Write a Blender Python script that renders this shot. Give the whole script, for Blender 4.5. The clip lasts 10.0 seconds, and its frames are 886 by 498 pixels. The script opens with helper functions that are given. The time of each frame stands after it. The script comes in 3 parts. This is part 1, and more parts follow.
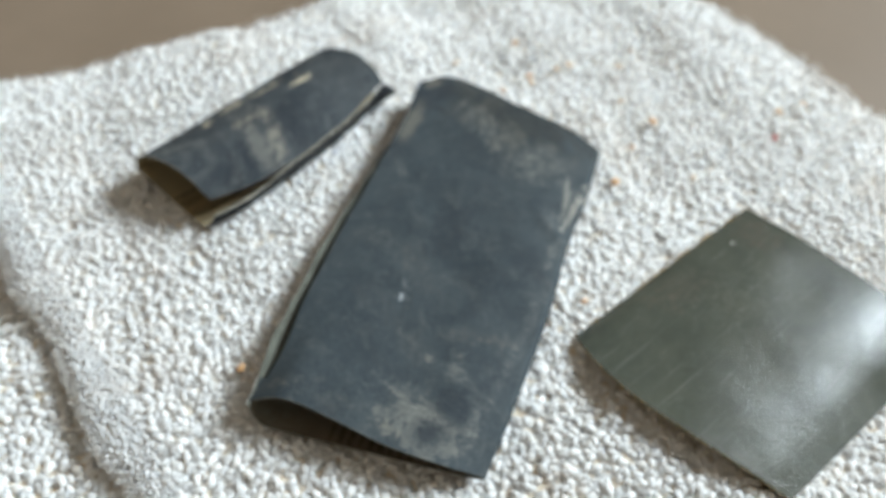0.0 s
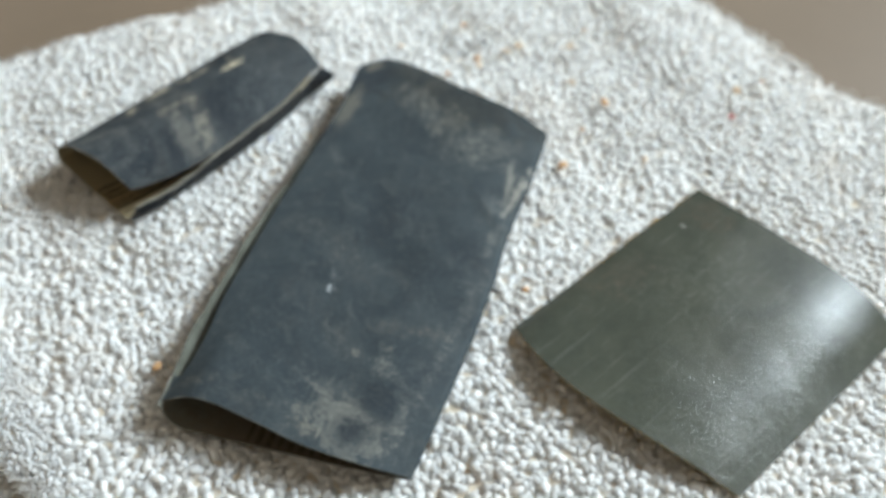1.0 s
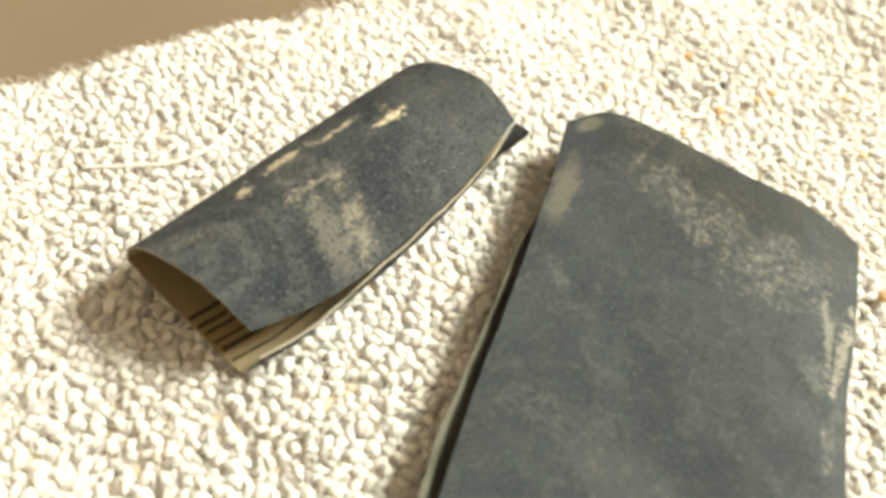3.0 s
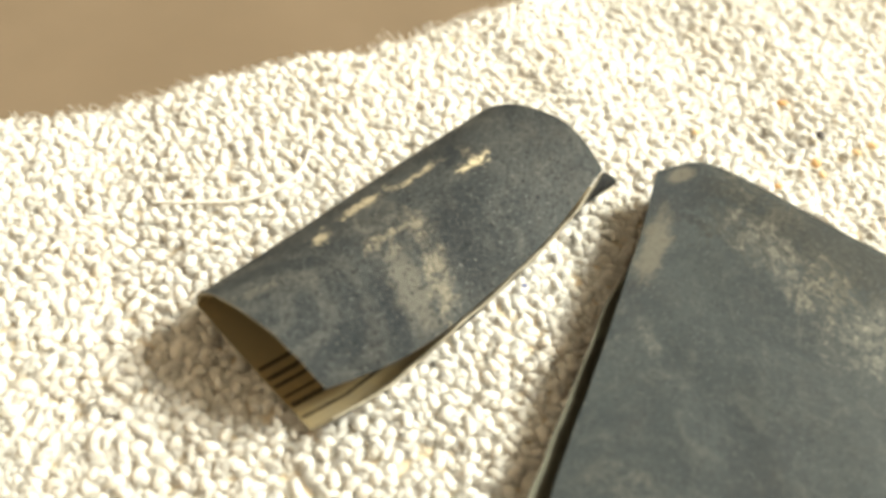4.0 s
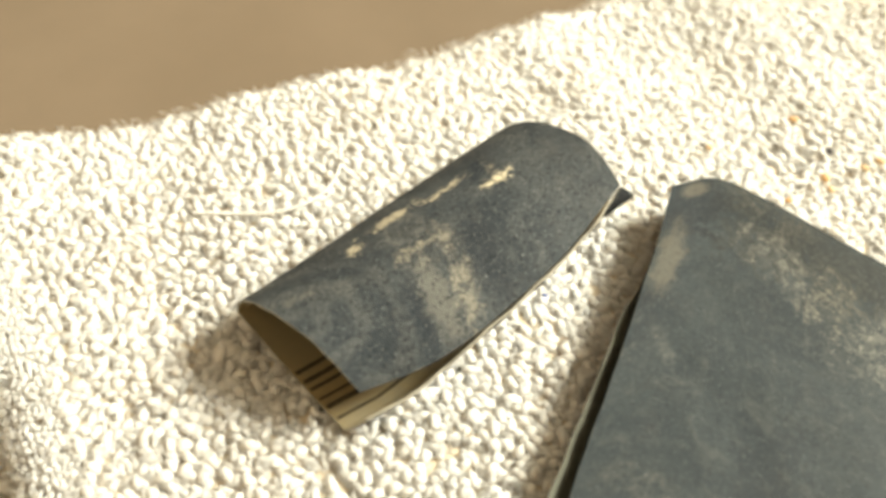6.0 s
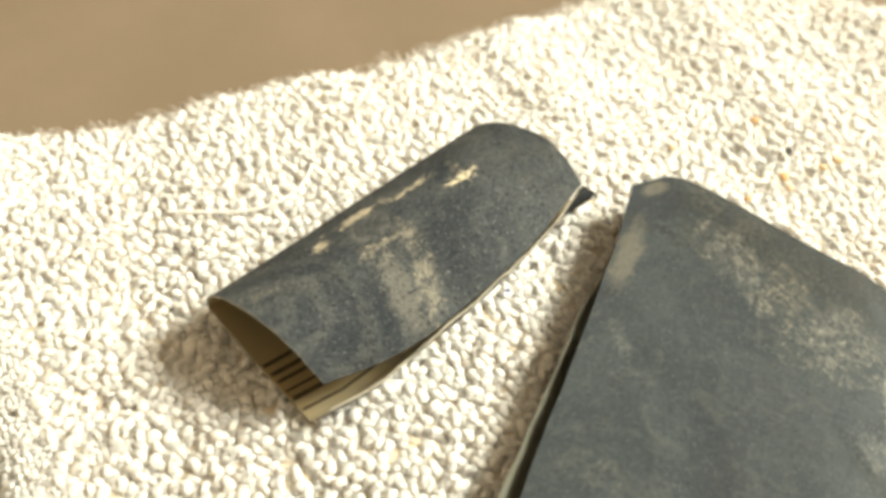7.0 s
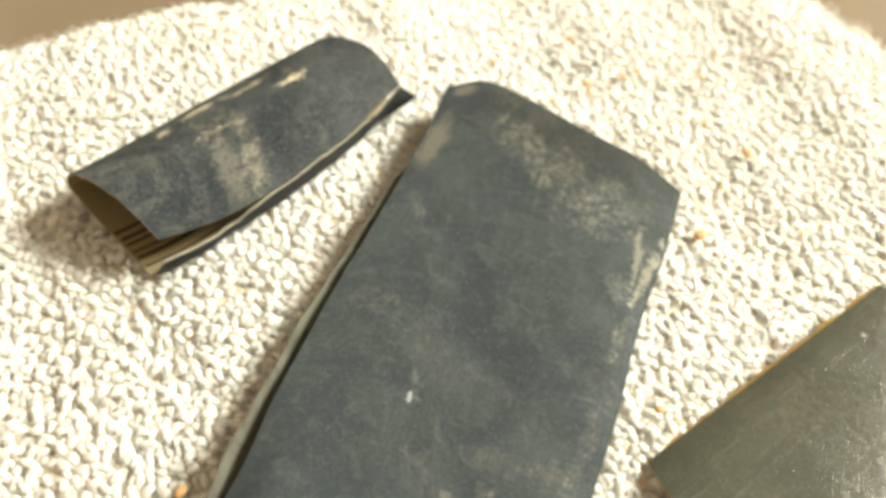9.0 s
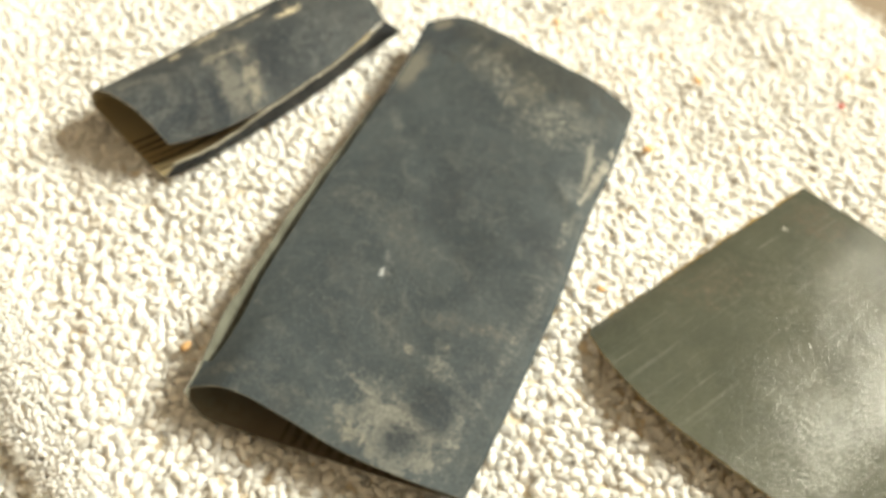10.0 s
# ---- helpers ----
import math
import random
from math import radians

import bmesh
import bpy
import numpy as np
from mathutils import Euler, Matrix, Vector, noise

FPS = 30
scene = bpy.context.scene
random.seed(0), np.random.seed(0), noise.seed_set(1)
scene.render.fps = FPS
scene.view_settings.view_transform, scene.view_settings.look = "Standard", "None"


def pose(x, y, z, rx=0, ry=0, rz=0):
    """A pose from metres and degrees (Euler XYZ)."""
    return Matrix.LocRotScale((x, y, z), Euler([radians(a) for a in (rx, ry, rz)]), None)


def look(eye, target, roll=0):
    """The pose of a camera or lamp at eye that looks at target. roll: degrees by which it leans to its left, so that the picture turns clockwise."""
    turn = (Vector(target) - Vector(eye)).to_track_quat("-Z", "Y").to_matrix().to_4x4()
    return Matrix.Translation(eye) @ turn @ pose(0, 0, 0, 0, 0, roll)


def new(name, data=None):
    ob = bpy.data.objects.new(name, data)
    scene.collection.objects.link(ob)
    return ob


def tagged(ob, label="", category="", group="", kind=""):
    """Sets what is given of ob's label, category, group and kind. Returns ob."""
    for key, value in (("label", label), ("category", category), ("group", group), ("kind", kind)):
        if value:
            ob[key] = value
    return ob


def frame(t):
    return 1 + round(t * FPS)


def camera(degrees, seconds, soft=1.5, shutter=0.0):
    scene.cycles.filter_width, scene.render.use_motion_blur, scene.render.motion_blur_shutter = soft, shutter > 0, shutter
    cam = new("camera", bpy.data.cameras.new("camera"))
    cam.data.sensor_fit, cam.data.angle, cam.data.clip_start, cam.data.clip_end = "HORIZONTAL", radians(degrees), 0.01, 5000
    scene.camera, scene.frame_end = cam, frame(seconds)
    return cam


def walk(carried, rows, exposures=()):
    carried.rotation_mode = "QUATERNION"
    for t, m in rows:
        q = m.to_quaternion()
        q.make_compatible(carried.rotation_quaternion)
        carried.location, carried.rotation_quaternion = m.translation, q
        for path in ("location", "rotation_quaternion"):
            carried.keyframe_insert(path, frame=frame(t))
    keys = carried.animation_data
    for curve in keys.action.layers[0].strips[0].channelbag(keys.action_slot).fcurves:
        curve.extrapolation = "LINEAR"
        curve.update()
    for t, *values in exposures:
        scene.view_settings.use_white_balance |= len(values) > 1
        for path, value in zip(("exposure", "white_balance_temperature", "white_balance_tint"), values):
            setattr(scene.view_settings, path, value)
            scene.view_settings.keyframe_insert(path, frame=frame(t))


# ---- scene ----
LENS = 56.21
PATH = [
    (0, 0.0699, -0.0920, 0.2018, 14.02, -49.44, 2.91),
    (0.3, 0.0805, -0.0867, 0.1940, 13.44, -49.47, 2.18),
    (0.5, 0.0853, -0.0851, 0.1898, 13.54, -49.65, 2.29),
    (1, 0.0866, -0.0813, 0.1894, 13.76, -49.32, 2.06),
    (1.5, 0.0860, -0.0810, 0.1891, 14.48, -49.20, 1.66),
    (2, 0.0839, -0.0800, 0.1901, 14.26, -49.30, 1.78),
    (2.5, 0.0390, -0.0547, 0.1758, 15.32, -49.54, 2.11),
    (2.8, 0.0147, -0.0204, 0.1476, 12.68, -51.13, 5.04),
    (3, 0.0044, -0.0077, 0.1446, 11.94, -52.01, 6.13),
    (3.2, -0.0088, -0.0007, 0.1428, 12.47, -51.46, 6.36),
    (4.5, -0.0075, 0.0007, 0.1412, 17.32, -51.12, 4.42),
    (5, -0.0085, -0.0012, 0.1409, 17.32, -51.29, 4.43),
    (5.5, -0.0108, -0.0033, 0.1463, 17.68, -51.34, 4.24),
    (7, -0.0018, -0.0065, 0.1540, 17.04, -50.96, 4.59),
    (7.5, 0.0018, -0.0086, 0.1575, 16.91, -50.94, 4.66),
    (8, 0.0032, -0.0112, 0.1581, 17.22, -50.81, 4.20),
    (8.5, 0.0224, -0.0108, 0.1616, 16.32, -50.99, 4.41),
    (8.7, 0.0304, -0.0176, 0.1645, 15.63, -51.01, 4.56),
    (9, 0.0489, -0.0333, 0.1640, 14.81, -51.25, 5.19),
    (9.3, 0.0695, -0.0449, 0.1623, 15.33, -51.04, 4.38),
    (9.5, 0.0710, -0.0525, 0.1656, 15.57, -51.37, 4.16),
    (9.7, 0.0725, -0.0604, 0.1664, 16.20, -51.44, 3.79),
    (10, 0.0723, -0.0632, 0.1724, 17.02, -51.96, 3.70),
]

cam = camera(LENS, 10.0, soft=3.8)
# a small lens held close: sharp on the sheets, soft on the far towel and counter
cam.data.dof.use_dof, cam.data.dof.focus_distance = True, 0.18
cam.data.dof.aperture_fstop = cam.data.lens / 3.6
EXPOSURES = [
    (0.0, -0.06, 5880, 2), (0.4, -0.14, 5860, 1), (1.2, -0.12, 5860, 1), (1.5, 0.05, 6330, 2), (1.9, 0.31, 7650, 3), (2.6, 0.55, 8150, 1), (10.0, 0.55, 8150, 1),
]
walk(cam, [(t, pose(x, y, z, 90 + pitch, 0, yaw) @ pose(0, 0, 0, 0, 0, roll)) for t, x, y, z, yaw, pitch, roll in PATH], EXPOSURES)

# ---- light: one ceiling panel, and warm bounce from an unseen room shell ----
# faint warm ambient fill, added to brown the shade
world = bpy.data.worlds.new("room_air")
scene.world = world
world.use_nodes = True
world.node_tree.nodes["Background"].inputs[0].default_value = (1.0, 0.8, 0.62, 1)
world.node_tree.nodes["Background"].inputs[1].default_value = 0.02
panel = bpy.data.lights.new("ceiling_panel_light", "AREA")
panel.shape, panel.size, panel.size_y, panel.energy, panel.color = "RECTANGLE", 1.15, 0.85, 181.0, (0.96, 0.98, 1.0)
new("ceiling_panel_light", panel).matrix_world = look((1.94, 1.68, 1.84), (0.06, 0.07, 0.0))

CM = 0.01


# ---- materials ----
class Nodes:
    """Short hand for building a node material."""

    def __init__(self, name):
        self.mat = bpy.data.materials.new(name)
        self.mat.use_nodes = True
        self.tree = self.mat.node_tree
        self.bsdf = self.tree.nodes["Principled BSDF"]

    def add(self, kind, **values):
        n = self.tree.nodes.new(kind)
        for key, value in values.items():
            setattr(n, key, value)
        return n

    def link(self, a, b):
        self.tree.links.new(a, b)

    def put(self, socket, value):
        if isinstance(value, (int, float, tuple)):
            socket.default_value = value
        else:
            self.link(value, socket)

    def math(self, op, a, b=0.0, clamp=False):
        n = self.add("ShaderNodeMath", operation=op, use_clamp=clamp)
        self.put(n.inputs[0], a)
        self.put(n.inputs[1], b)
        return n.outputs[0]

    def noise(self, vec, scale, detail=4.0, rough=0.55, distortion=0.0):
        n = self.add("ShaderNodeTexNoise")
        self.put(n.inputs["Vector"], vec)
        n.inputs["Scale"].default_value = scale
        n.inputs["Detail"].default_value = detail
        n.inputs["Roughness"].default_value = rough
        n.inputs["Distortion"].default_value = distortion
        return n.outputs["Fac"]

    def mapping(self, vec, scale=(1, 1, 1), turn=0.0, move=(0, 0, 0)):
        n = self.add("ShaderNodeMapping")
        self.put(n.inputs[0], vec)
        n.inputs["Location"].default_value = move
        n.inputs["Rotation"].default_value = (0, 0, radians(turn))
        n.inputs["Scale"].default_value = scale
        return n.outputs[0]

    def smooth(self, value, low, high):
        n = self.add("ShaderNodeMapRange", interpolation_type="SMOOTHSTEP")
        self.put(n.inputs["Value"], value)
        n.inputs["From Min"].default_value, n.inputs["From Max"].default_value = low, high
        return n.outputs["Result"]

    def mix(self, fac, a, b):
        n = self.add("ShaderNodeMix", data_type="RGBA")
        self.put(n.inputs["Factor"], fac)
        self.put(n.inputs["A"], a if not isinstance(a, tuple) else (*a, 1))
        self.put(n.inputs["B"], b if not isinstance(b, tuple) else (*b, 1))
        return n.outputs["Result"]

    def bump(self, height, strength, distance, normal=None):
        n = self.add("ShaderNodeBump")
        n.inputs["Strength"].default_value, n.inputs["Distance"].default_value = strength, distance
        self.link(height, n.inputs["Height"])
        if normal:
            self.link(normal, n.inputs["Normal"])
        return n.outputs["Normal"]

    def blob(self, vec, u, v, ru, rv, turn=0.0, ragged=0.9, soft=0.35):
        """A stain, glint or shade patch of uneven outline round (u, v), in centimetres of the sheet."""
        local = self.mapping(self.mapping(vec, move=(-u, -v, 0)), turn=turn)
        local = self.mapping(local, scale=(1 / ru, 1 / rv, 0))
        n = self.add("ShaderNodeVectorMath", operation="LENGTH")
        self.link(local, n.inputs[0])
        edge = self.math("SUBTRACT", self.noise(vec, 2.1, 9, 0.78, 0.5), 0.5)
        edge = self.math("ADD", edge, self.math("MULTIPLY", self.math("SUBTRACT", self.noise(vec, 8.5, 6, 0.75, 0.8), 0.5), 0.6))
        far = self.math("ADD", n.outputs["Value"], self.math("MULTIPLY", edge, ragged * 4))
        return self.math("SUBTRACT", 1.0, self.smooth(far, 1 - soft, 1 + soft))


def uv(n):
    return n.add("ShaderNodeUVMap").outputs[0]


def place(n):
    return n.add("ShaderNodeTexCoord").outputs["Object"]


def abrasive(name, base, dark, dust, blobs, dust_amount=0.5, rough=0.62, streaks=0.0, streak_turn=0.0, grain=1.0, swirls=(), shine=0.16, scratch=(0.2, 0.2, 0.19), crinkle=0.0):
    """Worn silicon carbide face: dark grit, rubbed dust, stains and a painted glint at given spots of the sheet."""
    n = Nodes(name)
    vec = uv(n)
    grit = n.noise(vec, 16, 4, 0.75)
    fine = n.noise(vec, 17, 3, 0.7)
    patch = n.noise(vec, 0.55, 6, 0.6, 0.8)
    cloud = n.noise(vec, 1.7, 7, 0.65, 1.2)
    colour = n.mix(n.smooth(patch, 0.32, 0.68), dark, base)
    colour = n.mix(n.math("MULTIPLY", n.smooth(cloud, 0.5, 0.8), dust_amount), colour, dust)
    for u, v, ru, rv, turn, strength, tint, *hard in blobs:
        small = max(ru, rv) <= 0.5 or min(ru, rv) <= 0.15
        mask = n.blob(vec, u, v, ru, rv, turn, hard[0] if hard else 1.6 if small else 1.2, 0.4 if hard else 0.55)
        if not hard:
            mask = n.math("MULTIPLY", mask, n.smooth(n.noise(vec, 7.5 if small else 5.0, 13, 0.82, 0.9), 0.42, 0.68))
        colour = n.mix(n.math("MULTIPLY", mask, strength), colour, tint)
    for u, v, size, strength in swirls:
        w = n.add("ShaderNodeTexWave", wave_type="RINGS", rings_direction="Z")
        n.link(n.mapping(vec, move=(-u, -v, 0)), w.inputs["Vector"])
        w.inputs["Scale"].default_value, w.inputs["Distortion"].default_value = 0.46, 7.5
        w.inputs["Detail"].default_value, w.inputs["Detail Scale"].default_value = 4.0, 0.8
        mask = n.math("MULTIPLY", n.blob(vec, u, v, size, size, 0, 0.25, 0.7), n.math("MULTIPLY", n.smooth(w.outputs["Fac"], 0.3, 1.0), n.smooth(n.noise(vec, 3.5, 8, 0.75, 0.5), 0.3, 0.65)))
        colour = n.mix(n.math("MULTIPLY", mask, strength), colour, dust)
    if streaks:
        lines = n.noise(n.mapping(vec, turn=streak_turn, scale=(7.0, 0.28, 1)), 1.6, 6, 0.7)
        lines2 = n.noise(n.mapping(vec, turn=streak_turn + 14, scale=(5.0, 0.2, 1)), 1.1, 5, 0.7)
        colour = n.mix(n.math("MULTIPLY", n.smooth(lines, 0.57, 0.7), streaks), colour, scratch)
        colour = n.mix(n.math("MULTIPLY", n.smooth(lines2, 0.6, 0.72), streaks * 0.7), colour, scratch)
    mottle = n.smooth(n.noise(vec, 5.5, 10, 0.75, 0.4), 0.5, 0.78)
    colour = n.mix(n.math("MULTIPLY", mottle, dust_amount * 0.8), colour, dust)
    hair = n.noise(n.mapping(vec, turn=32, scale=(9.0, 0.7, 1)), 1.3, 3, 0.6)
    colour = n.mix(n.math("MULTIPLY", n.smooth(hair, 0.66, 0.74), 0.2), colour, dust)
    hair2 = n.noise(n.mapping(vec, turn=-48, scale=(11.0, 0.8, 1)), 1.5, 3, 0.6)
    colour = n.mix(n.math("MULTIPLY", n.smooth(hair2, 0.66, 0.74), 0.18), colour, dust)
    rust = n.smooth(n.noise(vec, 0.8, 6, 0.7, 1.0), 0.5, 0.72)
    colour = n.mix(n.math("MULTIPLY", rust, 0.18 * dust_amount), colour, (0.15, 0.12, 0.095))
    bright = n.smooth(fine, 0.58, 0.7)
    colour = n.mix(n.math("MULTIPLY", bright, 0.22 * grain), colour, (0.42, 0.43, 0.42))
    colour = n.mix(n.math("MULTIPLY", n.smooth(n.noise(vec, 13, 3, 0.7), 0.52, 0.66), 0.45 * grain), colour, tuple(c * 0.45 for c in dark))
    n.link(colour, n.bsdf.inputs["Base Color"])
    gloss = n.math("ADD", rough - 0.14, n.math("MULTIPLY", n.noise(vec, 5, 6, 0.7), 0.3))
    n.link(gloss, n.bsdf.inputs["Roughness"])
    n.bsdf.inputs["Specular IOR Level"].default_value = shine
    big = n.bump(cloud, 0.25, 0.0006)
    if crinkle:
        # polished skin, broken by fine cracks and rubbed lines
        cells = n.add("ShaderNodeTexVoronoi", feature="DISTANCE_TO_EDGE")
        n.link(n.mapping(vec, scale=(1.3, 1.0, 1)), cells.inputs["Vector"])
        cells.inputs["Scale"].default_value = 5.5
        big = n.bump(n.smooth(cells.outputs["Distance"], 0.0, 0.12), 0.35 * crinkle, 0.00007, big)
        big = n.bump(n.noise(vec, 6.5, 6, 0.7, 0.6), 0.5 * crinkle, 0.0002, big)
        big = n.bump(n.noise(n.mapping(vec, turn=8, scale=(6.0, 0.25, 1)), 1.4, 5, 0.7), 0.5 * crinkle, 0.00013, big)
    n.link(n.bump(grit, 0.5 * grain, 0.00018, big), n.bsdf.inputs["Normal"])
    return n.mat


def paper(name, base, stain, amount=0.5, dirt_and_shade=()):
    """Dry backing paper with fibres and smudges, plus tinted patches for dirt and painted shade."""
    n = Nodes(name)
    vec = uv(n)
    colour = n.mix(n.math("MULTIPLY", n.smooth(n.noise(vec, 0.9, 7, 0.65, 0.7), 0.4, 0.75), amount), base, stain)
    colour = n.mix(n.math("MULTIPLY", n.smooth(n.noise(n.mapping(vec, scale=(1, 6, 1)), 6, 4), 0.5, 0.8), 0.25), colour, stain)
    for u, v, ru, rv, tint in dirt_and_shade:
        colour = n.mix(n.math("MULTIPLY", n.blob(vec, u, v, ru, rv, 0, 0.4, 0.5), 0.85), colour, tint)
    n.link(colour, n.bsdf.inputs["Base Color"])
    n.bsdf.inputs["Roughness"].default_value = 0.85
    n.bsdf.inputs["Specular IOR Level"].default_value = 0.2
    n.link(n.bump(n.noise(vec, 30, 4), 0.35, 0.0002), n.bsdf.inputs["Normal"])
    return n.mat


def cotton(name, base, shade, glow=(0.96, 0.89, 0.79)):
    """Fuzzy cotton yarn."""
    n = Nodes(name)
    vec = place(n)
    island = n.add("ShaderNodeNewGeometry").outputs["Random Per Island"]
    colour = n.mix(n.math("MULTIPLY", island, 0.55), base, shade)
    stain = n.noise(vec, 22, 6, 0.65, 0.5)
    colour = n.mix(n.math("MULTIPLY", n.smooth(stain, 0.5, 0.68), 0.5), colour, (0.80, 0.71, 0.62))
    n.link(colour, n.bsdf.inputs["Base Color"])
    n.bsdf.inputs["Roughness"].default_value = 0.95
    n.bsdf.inputs["Specular IOR Level"].default_value = 0.1
    n.bsdf.inputs["Sheen Weight"].default_value = 0.15
    n.bsdf.inputs["Subsurface Weight"].default_value = 0.7
    n.bsdf.inputs["Subsurface Radius"].default_value = (1.0, 0.92, 0.84)
    n.bsdf.inputs["Subsurface Scale"].default_value = 0.0025
    fuzz = n.noise(vec, 2600, 5, 0.7)
    n.link(n.bump(fuzz, 0.4, 0.0003), n.bsdf.inputs["Normal"])
    # thin yarn lets some light through
    thin = n.add("ShaderNodeBsdfTranslucent")
    thin.inputs["Color"].default_value = (*glow, 1)
    both = n.add("ShaderNodeMixShader")
    both.inputs[0].default_value = 0.12
    n.link(n.bsdf.outputs[0], both.inputs[1])
    n.link(thin.outputs[0], both.inputs[2])
    n.link(both.outputs[0], n.tree.nodes["Material Output"].inputs["Surface"])
    return n.mat


def plain(name, base, second, scale, rough=0.6, bump=0.1, specular=0.4):
    n = Nodes(name)
    vec = place(n)
    fac = n.smooth(n.noise(vec, scale, 8, 0.6, 0.3), 0.3, 0.7)
    n.link(n.mix(fac, base, second), n.bsdf.inputs["Base Color"])
    n.link(n.math("ADD", rough - 0.08, n.math("MULTIPLY", n.noise(vec, scale * 6, 5), 0.16)), n.bsdf.inputs["Roughness"])
    n.bsdf.inputs["Specular IOR Level"].default_value = specular
    n.link(n.bump(n.noise(vec, scale * 30, 4), bump, 0.0003), n.bsdf.inputs["Normal"])
    return n.mat


DUST = (0.30, 0.30, 0.28)
TAN = (0.50, 0.45, 0.34)
M_TOWEL = cotton("white_terry_cotton", (0.955, 0.93, 0.89), (0.92, 0.89, 0.84))
# ground weave in tan, which paints in the warm shade between the loops
M_WEAVE_SHADED = cotton("shade_tan_ground_weave", (0.87, 0.75, 0.59), (0.83, 0.70, 0.53))
M_HEM = cotton("towel_hem_cotton", (0.90, 0.885, 0.86), (0.86, 0.845, 0.81))
M_TABLE = plain("beige_laminate", (0.19, 0.145, 0.103), (0.213, 0.163, 0.117), 14, 0.5, 0.05, 0.35)
# tan and cream of the unseen room, chosen to warm the bounced light
M_WALL = plain("matt_wall_paint", (0.41, 0.34, 0.265), (0.45, 0.37, 0.29), 3, 0.8, 0.1, 0.2)
M_CEILING = plain("cream_ceiling_paint", (0.46, 0.41, 0.345), (0.43, 0.38, 0.32), 3, 0.85, 0.1, 0.2)
M_FLOOR = plain("brown_floor", (0.34, 0.26, 0.19), (0.38, 0.30, 0.22), 5, 0.6, 0.1, 0.3)
M_PAPER = paper("tan_backing_paper", (0.32, 0.25, 0.135), (0.21, 0.165, 0.09), 0.6, ((4.5, 0.1, 4.6, 1.2, (0.17, 0.15, 0.11)), (1.0, 2.9, 1.6, 0.8, (0.22, 0.19, 0.12)), (0.5, 0.5, 1.2, 0.9, (0.27, 0.235, 0.16))))
# the brown patch at the pocket mouth paints in the dark of the opening
M_PAPER_GREY = paper("grey_green_backing_paper", (0.13, 0.135, 0.112), (0.05, 0.048, 0.038), 0.95, ((3.9, 0.0, 3.2, 1.6, (0.10, 0.080, 0.055)),))
M_PAPER_OCHRE = paper("ochre_backing_paper", (0.46, 0.30, 0.09), (0.24, 0.15, 0.05), 0.6)
M_RIM = paper("cut_paper_edge", (0.36, 0.34, 0.285), (0.18, 0.17, 0.14), 0.7)
M_RIM_OCHRE = paper("worn_ochre_edge", (0.36, 0.24, 0.07), (0.12, 0.085, 0.035), 0.8)
M_RIM_DARK = paper("dark_cut_edge", (0.24, 0.235, 0.205), (0.09, 0.09, 0.08), 0.8)
M_INK = plain("dark_print_ink", (0.045, 0.036, 0.022), (0.09, 0.07, 0.04), 900, 0.8, 0.1, 0.2)
M_CRUMB = plain("orange_crumb", (0.58, 0.33, 0.14), (0.68, 0.46, 0.26), 700, 0.7, 0.2, 0.3)
M_CRUMB_PALE = plain("pale_orange_crumb", (0.72, 0.50, 0.28), (0.76, 0.58, 0.36), 700, 0.7, 0.2, 0.3)
M_SPECK = plain("dark_grit_speck", (0.05, 0.045, 0.05), (0.09, 0.08, 0.08), 700, 0.6, 0.2, 0.4)
M_RED = plain("red_speck", (0.45, 0.06, 0.05), (0.5, 0.1, 0.07), 700, 0.6, 0.2, 0.4)
M_BLUE = plain("blue_fibre", (0.03, 0.08, 0.35), (0.05, 0.1, 0.4), 700, 0.7, 0.2, 0.3)

SAND = (0.40, 0.365, 0.29)
PALE = (0.62, 0.55, 0.41)
